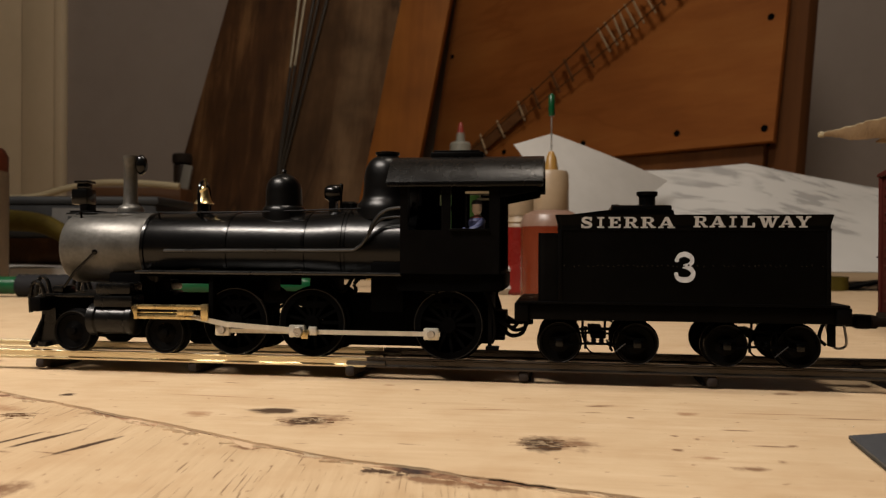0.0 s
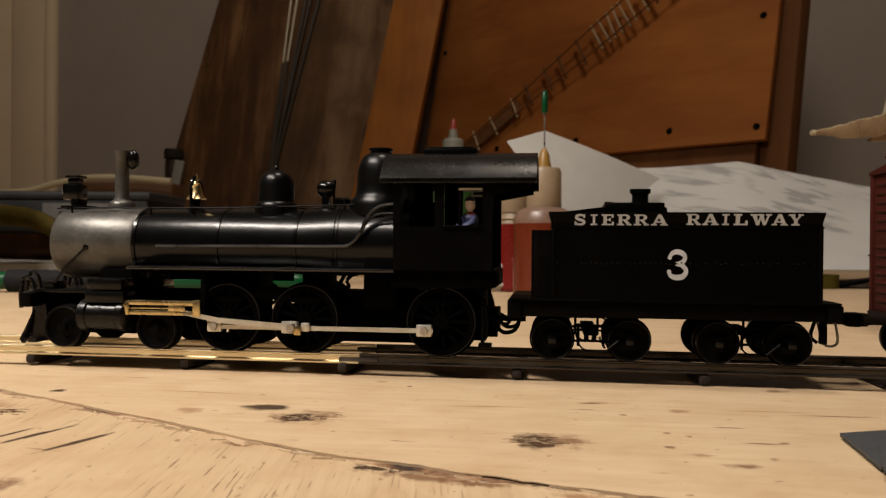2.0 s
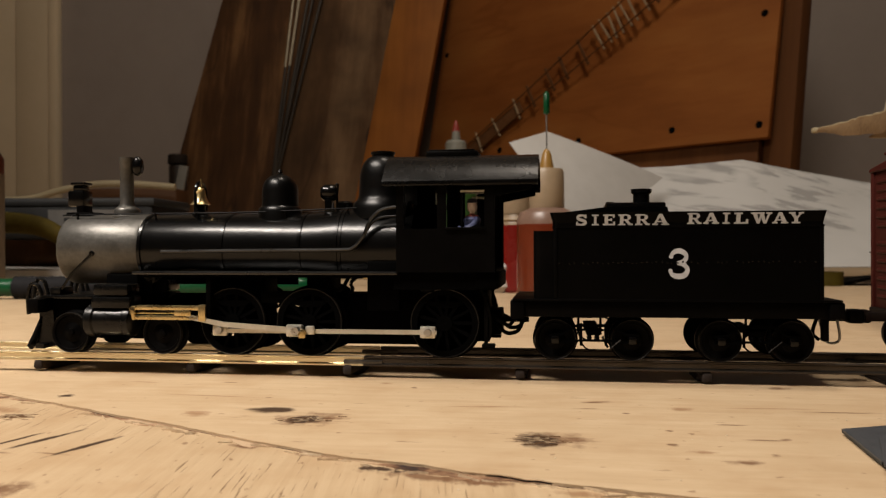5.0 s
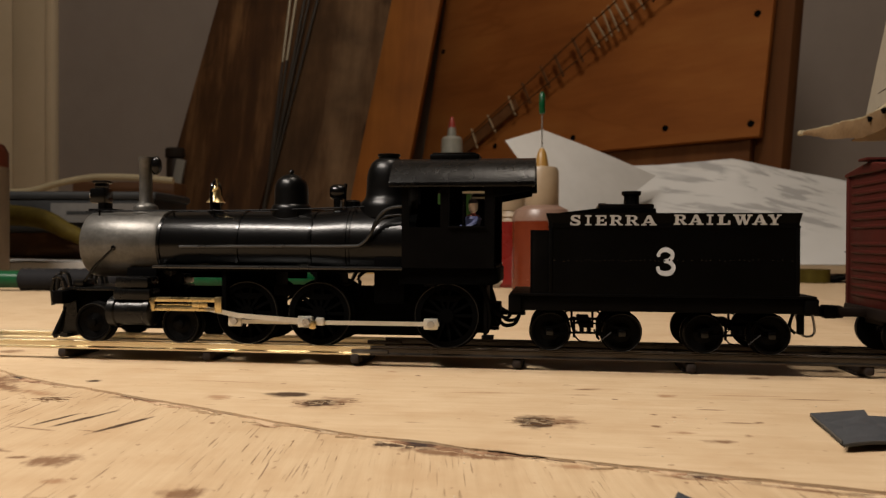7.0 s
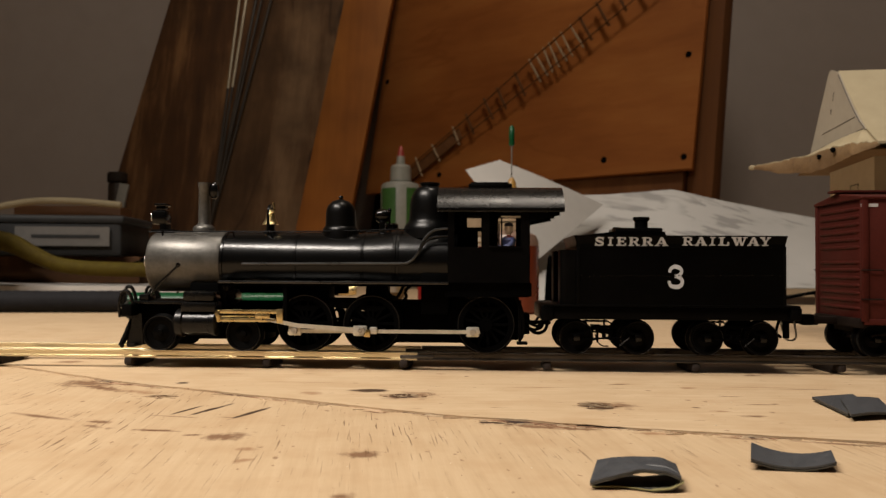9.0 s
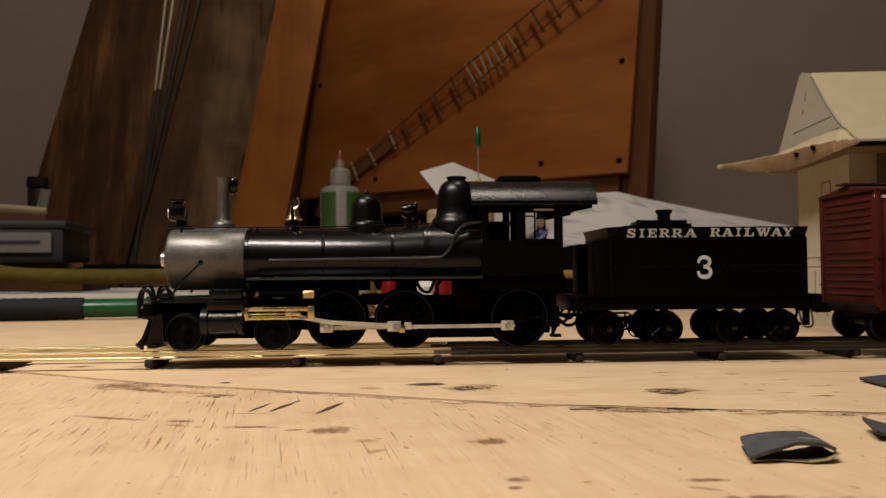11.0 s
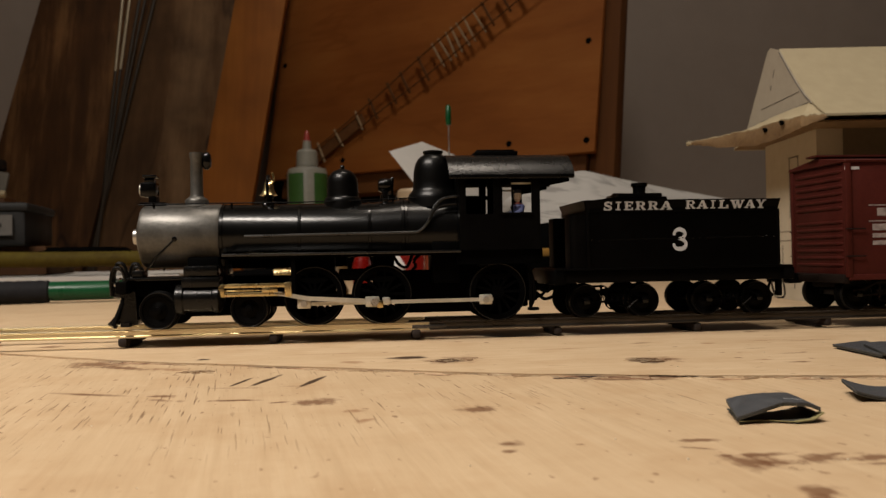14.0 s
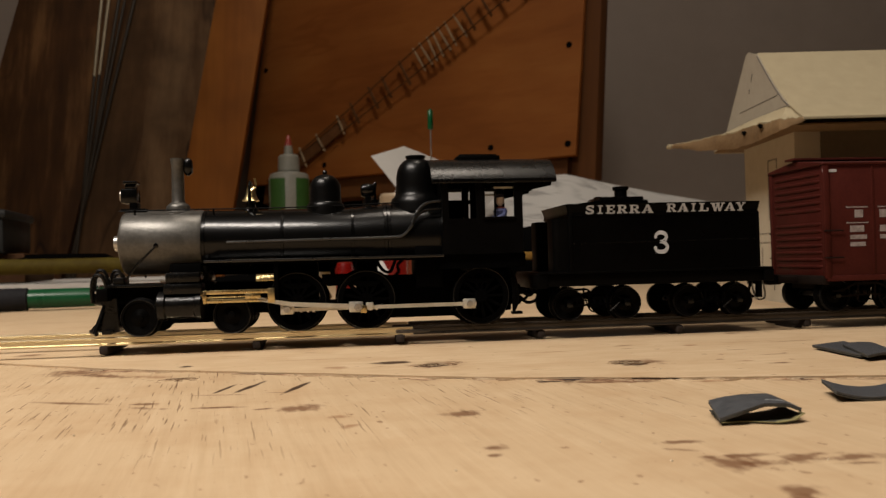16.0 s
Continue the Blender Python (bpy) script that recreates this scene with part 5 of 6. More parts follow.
part("edge_line", sheet(B(), loft([(-0.54, 6.12, 0.005), (-0.16, 6.18, -0.015), (0.2, 5.955, -0.015)], [(-0.53, 6.14, 0.005), (-0.15, 6.2, -0.015), (0.21, 5.975, -0.015)]), 16, 2, 0.01), BACKING, arched, "thin pale paper edge")
part("worn_line", sheet(B(), lambda u, v: tuple(Vector(folded(0.58 + 0.36 * u, 0.3 - 0.1 * u + 0.05 * v)) + Vector((0, 0, 0.033))), 10, 1, 0.003), worn("rubbed_grit", (0.16, 0.165, 0.17), (0.3, 0.305, 0.31), 0.6, 0.0, 500, 0.2), arched, "pale rubbed line")
scrap("dished dark grey scrap of sandpaper with raised ends", bent((1.95, 6.97, 0.02), (3.07, 6.75, 0.03), (2.33, 7.75, 0.07), (3.35, 7.35, 0.05), lambda u, v: 0.1 * (2 * u - 1) ** 2 - 0.045 - 0.02 * u), OLIVE)
scrap("folded grey scrap of sandpaper lying flat", bent((5.35, 10.1, 0.02), (6.27, 10.25, 0.02), (6.08, 11.63, 0.06), (6.98, 11.78, 0.04), lambda u, v: 0.08 + 0.03 * math.sin(math.pi * u)), OLIVE)
scrap("flat corner of a folded grey sandpaper scrap", bent((5.5, 10.45, 0.02), (6.2, 10.6, 0.02), (5.87, 12.32, 0.02), (6.9, 12.54, 0.04), lambda u, v: 0.02), OLIVE)

# ---- green-handled tool ----
tool = thing("modelling_tool", "slim green plastic tool with a black ribbed grip", "tool", pose(-0.211, 0.452, 0.0066, 0, 0, 3))
part("handle", lathe(B(), [(0.1, -8.6), (0.3, -7.8), (0.45, -6.4), (0.5, -5.0), (0.5, -3.9)], (0, 0, 0), "x", 20), GREEN_PLASTIC, tool, "tapering green plastic end")
part("grip", lathe(B(), [(0.5, -3.95), (0.64, -3.85)] + [(0.61 + 0.03 * (k % 2), -3.7 + 0.26 * k) for k in range(27)] + [(0.62, 3.25), (0.5, 3.35)], (0, 0, 0), "x", 24), GRIP, tool, "dark ribbed grip")
part("shaft", lathe(B(), [(0.52, 3.3), (0.54, 3.6), (0.52, 12.2), (0.4, 12.7), (0.15, 12.95)], (0, 0, 0), "x", 20), GREEN_PLASTIC, tool, "green plastic shaft")
brush = thing("paint_brush", "dark-handled paint brush with a brass ferrule lying on the bench", "brush")
part("handle", tube(B(), curve([(-15, 48.6, 1.1), (-10, 48.0, 1.2), (-7.0, 47.6, 1.3), (-5.4, 47.4, 1.3)]), [0.12] * 6 + [0.3] * 7 + [0.34] * 6, 10), BLACK_FLAT, brush, "dark wooden handle")
part("ferrule", tube(B(), [(-5.5, 47.4, 1.3), (-5.0, 47.35, 1.3), (-4.4, 47.3, 1.3)], [0.34, 0.36, 0.3], 12), BRASS, brush, "brass ferrule")
part("rest", box(B(), -13, -7.6, 47.4, 49.0, 0.0, 1.05, 0.15), BLACK_FLAT, brush, "dark strip under the handle")

# ---- left clutter ----
BOTTLE_RED = worn("red_brown_bottle", (0.05, 0.01, 0.005), (0.08, 0.017, 0.009), 0.35, 0.0, 40, 0.02)
LABEL_CREAM = worn("cream_label", (0.12, 0.09, 0.06), (0.17, 0.13, 0.09), 0.6, 0.0, 60, 0.02)
CAP_WHITE = worn("white_cap", (0.55, 0.53, 0.48), (0.66, 0.64, 0.58), 0.4, 0.0, 60, 0.02)
bt = thing("glue_bottle", "red-brown glue bottle with a cream label and white cap", "bottle", pose(-0.3235, 0.51, 0))
part("body", lathe(B(), [(2.6, 0), (2.95, 0.3), (2.95, 8.7), (2.7, 9.2), (1.4, 9.7), (1.3, 10.3)], (0, 0, 0), "z", 40), BOTTLE_RED, bt)
part("label", lathe(B(), [(2.97, 0.6), (2.97, 7.7)], (0, 0, 0), "z", 40, False), LABEL_CREAM, bt, "cream paper label")
part("cap", lathe(B(), [(1.35, 10.1), (1.35, 11.6), (1.1, 12.0), (0.6, 12.1)], (0, 0, 0), "z", 28), CAP_WHITE, bt, "white screw cap")

CASE_GREY = worn("dark_grey_plastic", (0.011, 0.0115, 0.012), (0.022, 0.0225, 0.023), 0.6, 0.0, 60, 0.05, spec=0.2)
LABEL_GREY = worn("pale_grey_label", (0.065, 0.06, 0.055), (0.095, 0.09, 0.083), 0.6, 0.0, 60, 0.02)
pad = thing("paper_pad", "stack of off-white paper lying on the bench", "paper")
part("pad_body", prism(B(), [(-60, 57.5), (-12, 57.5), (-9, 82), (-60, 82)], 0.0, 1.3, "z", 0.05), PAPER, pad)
part("cover_sheet", sheet(B(), lambda u, v: (-58 + 46 * u, 58.4 + 22 * v, 1.34 + 1.3 * (1 - min(1, max(0, (u - 0.45) / 0.3))) * (0.5 + 0.5 * math.cos(math.pi * max(0, (0.3 - v)) / 0.3) if v < 0.3 else 1)), 40, 12, 0.05), PAPER, pad)
tagged(part("wooden_block", box(B(), -44, -21.5, 60.5, 70, 1.4, 3.5, 0.1), DARK_WOOD), "dark stained wooden block under a case", "block")
case = thing("tool_case", "dark grey plastic case with a pale label on its front", "case")
part("body", box(B(), -48, -22.5, 59.2, 67, 3.5, 6.5, 0.35), CASE_GREY, case)
part("lid", box(B(), -48.2, -22.3, 59.0, 67.2, 5.95, 6.6, 0.25), CASE_GREY, case)
lab = part("label", box(B(), -30.2, -23.3, 58.88, 58.96, 4.25, 5.7), LABEL_GREY, case, "pale label with a line of faint print")
part("print_bar", box(B(), -29.0, -24.0, 58.84, 58.87, 4.85, 5.1), CASE_GREY, lab)
YELLOW = worn("dull_yellow_plastic", (0.04, 0.026, 0.005), (0.085, 0.066, 0.01), 0.7, 0.0, 30, 0.05, spec=0.08)
bm = B()
tube(bm, curve([(-50, 57.6, 4.6), (-40, 57.4, 5.0), (-33, 57.2, 4.75), (-30, 57.2, 4.45), (-28, 57.2, 3.5), (-26, 57.4, 2.75), (-22, 57.5, 2.5), (-12, 57.2, 2.45), (-7, 57, 2.4)], 8), [0.55 + 0.45 * max(0, 1 - k / 36) for k in range(65)], 14)
tagged(part("tubing", bm, YELLOW), "bent dull yellow plastic tubing lying before a case", "tubing")
tagged(part("wooden_box", box(B(), -49.4, -36.0, 103, 108, 0, 10.5, 0.3), wood("tan_box_wood", (0.05, 0.022, 0.009), (0.08, 0.036, 0.014), (0.12, 0.055, 0.024), (6, 60, 60), 0)), "long tan wooden box standing behind the case", "box")
tagged(part("rolled_paper", tube(B(), curve([(-60.1, 100.0, 8.8), (-53.7, 100.0, 9.0), (-49.4, 100.0, 10.1), (-45.2, 100.0, 10.8), (-40.2, 100.0, 10.8), (-35.1, 100.0, 10.4)]), 0.42, 12), CARD), "rolled sheet of beige paper lying on a box", "paper")
tagged(part("stick", box(B(), -0.7, 0.7, -0.3, 0.3, 0, 15.4, 0.15), worn("grey_painted_stick", (0.13, 0.12, 0.1), (0.18, 0.17, 0.145), 0.6, 0, 40, 0.05)), "grey wooden stirring stick standing upright", "stick").matrix_world = pose(-0.438, 1.2, 0.0, 0, 11.5, 0)
jar = thing("jar", "dark jar with a wide lid among the clutter", "jar", pose(-0.428, 1.232, 0.0) @ Matrix.Scale(1.1, 4))
part("body", lathe(B(), [(1.1, 0), (1.2, 0.3), (1.2, 13.8), (1.0, 14.2)], (0, 0, 0), "z", 24), worn("dark_brown_glass", (0.014, 0.009, 0.006), (0.028, 0.018, 0.012), 0.5, spec=0.2), jar)
part("lid", lathe(B(), [(1.25, 14.2), (1.35, 14.3), (1.35, 15.3), (1.2, 15.6)], (0, 0, 0), "z", 24), worn("brown_lid", (0.01, 0.007, 0.005), (0.02, 0.014, 0.01), 0.7, spec=0.1), jar)
tagged(part("cable_coil", lathe(B(), [(3.5, 0), (4.2, 0.4), (4.2, 1.0), (3.5, 1.4), (2.8, 1.0), (2.8, 0.4), (3.5, 0)], (-20, 64, 2.0), "z", 30, False), BLACK_FLAT), "coil of black cable", "cable")

# ---- bundle of thin rods before the planks ----
ROD = worn("dark_rod", (0.014, 0.01, 0.007), (0.04, 0.03, 0.02), 0.5, 0.1, 60, 0.05, (1, 0.2, 1), spec=0.2)
ROD_PALE = worn("pale_rod", (0.16, 0.13, 0.08), (0.24, 0.2, 0.13), 0.45, 0.3, 60, 0.05, (1, 0.2, 1))
for n, (xb, slope, z, r) in enumerate([(-7.9, 0.02, 0.5, 0.2), (-7.2, 0.05, 1.0, 0.22), (-6.6, 0.09, 0.6, 0.26), (-6.1, 0.12, 1.1, 0.22), (-5.6, 0.157, 0.5, 0.26)]):
    rod = tagged(part("rod", tube(B(), [(xb - 25.0 * slope, -25.0, z), (xb + 60 * slope, 60, z)], r, 8), ROD), "thin dark rod leaning against the planks", "rod", "rods leaning on the planks")
    rod.matrix_world = PLANKS
    if n in (0, 1):
        # the glints high on these two rods, put in as a paler length
        part("glint_length", tube(B(), [(xb + 7 * slope, 7.0, z), (xb + 60 * slope, 60, z)], r * 1.1, 8), ROD_PALE, rod, "pale upper length for the glints on the rod")

# ---- ladder of model track leaning before the panel ----
TRESTLE = worn("brown_track_strip", (0.075, 0.03, 0.011), (0.13, 0.058, 0.022), 0.7, 0.0, 80, 0.1, spec=0.1)
PALE_TIE = worn("pale_tie", (0.22, 0.15, 0.08), (0.33, 0.24, 0.14), 0.7, 0.0, 120, 0.1)
ladder = thing("track_ladder", "ladder of brown model track leaning on the panel", "model track", PANEL @ pose(-0.369, 0.024, 0.008, 0, 0, 31.5) @ pose(0, 0, 0, 0, -1.0, 0))
for y in (-1, 1):
    part("rail", tube(B(), curve([(-8, 1.0 * y, -0.1), (0, 1.15 * y, 0), (12, 1.25 * y, 0.05), (26, 1.75 * y, 0.1), (56, 1.8 * y, 0.2)]), 0.11, 6), TRESTLE, ladder, "thin brown rail")
rng = random.Random(8)
for x in (11.4, 15.3, 18.0, 21.6, 34.0, 37.0, 40.0, 43.5, 47.0):
    h = 1.5 + 0.03 * min(x, 22)
    part("crosspiece", box(B(), x - 0.2, x + 0.2, -h - rng.uniform(0, 0.3), h + rng.uniform(0, 0.3), -0.25, 0.0, 0.03), TRESTLE, ladder)
for x in (0.0, 3.9, 8.4, 24.6, 25.9, 27.1, 28.2, 29.4, 30.6, 32.4):
    h = 1.8 if x < 10 else 2.2
    ob = part("crosspiece", box(B(), -0.13, 0.13, -h - rng.uniform(0, 0.25), h + rng.uniform(0, 0.15), -0.2, 0.04, 0.03), PALE_TIE, ladder, "pale bare crosspiece")
    ob.location, ob.rotation_euler = (x * CM, 0, 0), (0, 0, rng.uniform(-0.08, 0.08))
part("web", box(B(), -6, 9.2, -1.05, 1.05, -0.42, -0.27, 0.03), TRESTLE, ladder, "brown strip between the lower rails")

# ---- bottles before the panel ----
GREEN_LABEL = worn("green_label", (0.022, 0.075, 0.012), (0.04, 0.115, 0.022), 0.5, 0.0, 40, 0.02)
BOTTLE_WHITE = worn("translucent_white_plastic", (0.2, 0.2, 0.17), (0.27, 0.27, 0.235), 0.45, 0.0, 40, 0.02)
RED_TIP = worn("red_plastic", (0.25, 0.03, 0.02), (0.32, 0.04, 0.028), 0.4, 0.0, 40, 0.0)
gb = thing("glue_bottle", "white glue bottle with a green label and red nozzle tip", "bottle", pose(0.001, 1.03, 0))
part("body", lathe(B(), [(2.4, 0), (2.6, 0.3), (2.6, 13.3), (2.4, 13.9), (1.3, 14.2), (1.2, 14.4)], (0, 0, 0), "z", 32), BOTTLE_WHITE, gb)
bm = B()
for a0, a1 in ((-160, -105), (-75, -20), (0, 180)):
    row = []
    for k in range(9):
        a = radians(a0 + (a1 - a0) * k / 8)
        row.append((bm.verts.new(Vector((2.63 * math.cos(a), 2.63 * math.sin(a), 2.5)) * CM), bm.verts.new(Vector((2.63 * math.cos(a), 2.63 * math.sin(a), 13.2)) * CM)))
    for p, q in zip(row, row[1:]):
        bm.faces.new((p[0], q[0], q[1], p[1]))
part("label", bm, GREEN_LABEL, gb, "green label with a pale stripe")
part("cap", lathe(B(), [(1.3, 14.2), (1.4, 14.3), (1.35, 16.1), (1.1, 16.4), (0.6, 16.5), (0.5, 17.6)], (0, 0, 0), "z", 24), BOTTLE_WHITE, gb)
part("tip", lathe(B(), [(0.5, 17.5), (0.42, 18.0), (0.2, 18.9), (0.1, 19.0)], (0, 0, 0), "z", 16), RED_TIP, gb, "small red tip")

AMBER = worn("amber_plastic", (0.24, 0.13, 0.025), (0.32, 0.18, 0.045), 0.35, 0.0, 40, 0.0)
FROST = worn("frosted_bottle", (0.27, 0.2, 0.125), (0.33, 0.25, 0.165), 0.4, 0.0, 40, 0.02)
PINK_FROST = worn("cloudy_pink_plastic", (0.15, 0.09, 0.065), (0.22, 0.14, 0.105), 0.35, 0.0, 60, 0.02)
ORANGE = worn("orange_liquid", (0.11, 0.018, 0.006), (0.15, 0.027, 0.009), 0.25, 0.0, 30, 0.0)
RED_L = worn("red_liquid", (0.13, 0.003, 0.002), (0.17, 0.005, 0.003), 0.3, 0.0, 30, 0.0)
ap = thing("needle_bottle", "frosted needle bottle of orange liquid with a green needle cover", "bottle", pose(0.0505, 0.447, 0))
part("body", lathe(B(), [(1.5, 0), (1.68, 0.2), (1.68, 4.1)], (0, 0, 0), "z", 28), ORANGE, ap, "orange liquid in the bottle")
part("shoulder", lathe(B(), [(1.68, 4.1), (1.66, 4.4), (1.5, 4.75), (1.1, 4.95), (0.98, 5.0)], (0, 0, 0), "z", 28), PINK_FROST, ap, "cloudy pinkish shoulder")
part("collar", lathe(B(), [(0.94, 4.96), (0.98, 5.05), (0.96, 6.95), (0.86, 7.18), (0.4, 7.24)], (0, 0, 0), "z", 28), FROST, ap, "frosted pale collar")
tip = part("nozzle", lathe(B(), [(0.4, 7.2), (0.36, 7.45), (0.26, 8.0), (0.14, 8.25), (0.06, 8.3)], (0, 0, 0), "z", 18), AMBER, ap, "amber nozzle")
part("needle", tube(B(), [(0, 0, 8.2), (0, 0, 10.4)], 0.04, 8), STEEL, tip)
part("needle_cover", lathe(B(), [(0.14, 10.25), (0.18, 10.35), (0.17, 11.35), (0.08, 11.5)], (0, 0, 0), "z", 12), GREEN_PLASTIC, tip, "green needle cover")
rb_ = thing("paint_bottle", "small bottle of bright red liquid with a pale cap", "bottle", pose(0.0385, 0.505, 0))
part("body", lathe(B(), [(1.1, 0), (1.25, 0.2), (1.25, 4.2)], (0, 0, 0), "z", 24), RED_L, rb_, "bright red liquid")
part("rim", lathe(B(), [(1.2, 4.42), (1.27, 4.44), (1.27, 4.52), (1.1, 4.54)], (0, 0, 0), "z", 24), CARD_EDGE, rb_, "dark rim line")
part("neck", lathe(B(), [(1.25, 4.2), (1.22, 4.42), (1.0, 4.7), (0.9, 5.0)], (0, 0, 0), "z", 24), FROST, rb_)
part("cap", lathe(B(), [(1.0, 4.9), (1.05, 5.0), (1.05, 6.6), (0.9, 6.8)], (0, 0, 0), "z", 24), FROST, rb_, "pale cap")
tagged(part("bottle_cap", lathe(B(), [(0.5, 0), (0.6, 0.1), (0.65, 1.6), (0.5, 2.2), (0.2, 2.3)], (0.25, 50, 0), "z", 20), RED_L), "small bright red bottle cap standing on the bench", "cap")
tagged(part("crumpled_tissue", lathe(B(), [(0.5, 0), (0.9, 0.4), (0.7, 1.0), (0.85, 1.6), (0.4, 2.2), (0.2, 2.4)], (2.75, 50.2, 0), "z", 9), PAPER), "crumpled scrap of white tissue", "tissue")
tagged(part("brass_fitting", lathe(B(), [(0.6, 0), (0.7, 0.3), (0.4, 0.9), (0.75, 1.3), (0.5, 2.0), (0.2, 2.2)], (-2.0, 44, 0), "z", 10), worn("dull_amber", (0.06, 0.034, 0.008), (0.12, 0.07, 0.018), 0.6)), "small crumpled amber fitting", "fitting")
tape = thing("tape_roll", "dull yellow roll of tape beside the drawing sheet", "tape", pose(0.264, 0.575, 0.0))
part("roll", lathe(B(), [(0.6, 0), (1.1, 0), (1.1, 1.0), (0.6, 1.0), (0.6, 0)], (0, 0, 0), "z", 28, False), YELLOW, tape)
tagged(part("pouch", sheet(B(), lambda u, v: (27.2 + 7 * u, 57 + 4 * v, 0.2 + 1.5 * u * (1 - 0.5 * v)), 8, 4, 0.2), BLACK_FLAT), "black cloth pouch lying on the bench", "pouch")
tagged(part("tin", box(B(), 10.2, 14.5, 48, 52, 0, 2.05, 0.2), BLACK_FLAT), "low black tin behind the tender", "tin")
tagged(part("wooden_block", box(B(), 10.6, 13.2, 48.6, 50.6, 2.05, 2.62, 0.12), AMBER), "small amber wooden block lying on a black tin", "block")
tagged(part("pouch", sheet(B(), lambda u, v: (9.6 + 6.4 * u, 53.4 + 3 * v + 0.5 * math.sin(5 * u), 4.15 * math.sin(math.pi * min(1, v + 0.04)) ** 0.6 * (1 - 0.12 * math.sin(4 * u + 1))), 14, 16, 0.15), BLACK_FLAT), "slumped black cloth pouch standing on the bench", "pouch")

# ---- large drawing sheets propped up behind the train ----
m, nt, b = shader("drawing_paper", 0.8)
v = coords(nt, (1, 1, 1))
base = ramp(nt, noise_tex(nt, v, 9.0, 3.0), [(0.3, (0.42, 0.41, 0.39)), (0.7, (0.5, 0.49, 0.47))])
st = noise_tex(nt, coords(nt, (8, 130, 90), -14), 1.0, 4.0, 0.55)
gt = noise_tex(nt, coords(nt, (14, 14, 14)), 1.0, 2.0)
sm = mix(nt, 1.0, ramp(nt, st, [(0.5, (0, 0, 0)), (0.57, (0.55, 0.55, 0.55))]), ramp(nt, gt, [(0.45, (0, 0, 0)), (0.55, (1, 1, 1))]), "MULTIPLY")
nt.links.new(mix(nt, sm, base, (0.15, 0.146, 0.142)), b.inputs["Base Color"])
DRAWING = m


def lerp_table(tab, x):
    for (xa, ya), (xb, yb) in zip(tab, tab[1:]):
        if x <= xb:
            return ya + (yb - ya) * max(0, (x - xa) / (xb - xa))
    return tab[-1][1]


TOPZ = [(8, 8.9), (13.4, 9.7), (19, 9.9), (25.6, 10.5), (30, 9.6), (36, 8.55), (46, 7.0), (60, 6.0)]
def big_sheet(u, v):
    x = 8 + 50 * u
    top = lerp_table(TOPZ, x)
    prof = v ** 1.25
    return (x + 1.5 * (1 - v), 60.5 + 11.0 * v + 0.02 * x, 1.2 - 0.5 * v + (top - 0.7) * prof + 0.25 * math.sin(4 * v + 6 * u) * v * (1 - v))


tagged(part("drawing_sheet", sheet(B(), big_sheet, 60, 20, 0.04), DRAWING), "large white drawing sheet with grey pencil strokes propped up", "paper")


def flap(u, v):
    a, b_, c, d = Vector((4.1, 61.5, 10.8)), Vector((7.2, 63.3, 11.9)), Vector((9.0, 58.5, 3.0)), Vector((17.5, 68, 8.6))
    p = (a * (1 - u) + b_ * u) * (1 - v) + (c * (1 - u) + d * u) * v
    return (p.x, p.y - 0.6 * math.sin(math.pi * v), p.z)


tagged(part("folded_sheet", sheet(B(), flap, 10, 16, 0.04), PAPER), "folded white paper sheet standing on edge", "paper")
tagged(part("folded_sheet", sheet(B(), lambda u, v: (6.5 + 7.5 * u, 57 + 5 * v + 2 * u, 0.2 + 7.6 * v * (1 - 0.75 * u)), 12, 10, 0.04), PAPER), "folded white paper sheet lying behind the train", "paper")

# ---- card model of a station ----
ST = pose(0.1545, 0.275, 0, 0, 0, -14)
house = thing("card_station", "cream card model station with a torn flared roof edge", "model building", ST)
bm = B()
box(bm, 0.8, 24, -2.1, 3.2, 0, 7.4)
WALL_CARD = worn("pale_wall_card", (0.42, 0.36, 0.26), (0.53, 0.465, 0.35), 0.75, 0.0, 25, 0.05)
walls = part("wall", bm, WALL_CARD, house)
# darker card panel: the shade below the near eave is put into its colour
part("opening", box(B(), 1.9, 24, -2.16, -2.11, 4.2, 7.3), worn("shaded_card", (0.10, 0.07, 0.04), (0.14, 0.1, 0.06), 0.8, 0, 60, 0.05), walls, "dark card panel coloured as shaded by the eaves")
part("corner_post", box(B(), 0.78, 1.5, -2.2, -2.1, 0, 7.4), WALL_CARD, walls)
for y0, y1, z0, z1 in ((-0.4, -0.35, 3.6, 6.2), (0.5, 0.55, 3.6, 6.2), (-0.4, 0.55, 6.2, 6.25), (-0.4, 0.55, 3.6, 3.65), (-1.6, 2.6, 3.0, 3.03), (-1.6, 2.6, 2.6, 2.63), (1.4, 1.45, 0.5, 2.4), (0.2, 0.25, 0.5, 2.4)):
    part("pencil_line", box(B(), 0.785, 0.8, y0, y1, z0, z1), PENCIL, walls)
slope = [(-0.55, 10.8), (-1.5, 9.83), (-2.3, 9.04), (-3.0, 8.42), (-3.6, 7.96), (-4.2, 7.58), (-4.72, 7.3)]
bm = prism(B(), slope + [(y, z - 0.09) for y, z in slope[::-1]] + [(3.46, 7.86), (3.52, 7.93)], 0.034, 25, "x")
part("roof", bm, CARD, house, "cream card roof slopes")
gab = part("gable", prism(B(), [(-3.62, 7.92), (3.35, 7.92), (0.62, 10.98), (0.3, 11.04), (-0.62, 10.72), (-1.5, 9.8), (-2.3, 9.01), (-3.0, 8.39)], 0.0, 0.03, "x"), worn("pale_card", (0.30, 0.265, 0.205), (0.38, 0.34, 0.27), 0.75, 0, 40, 0.04), house, "greyish card gable with pencil lines")
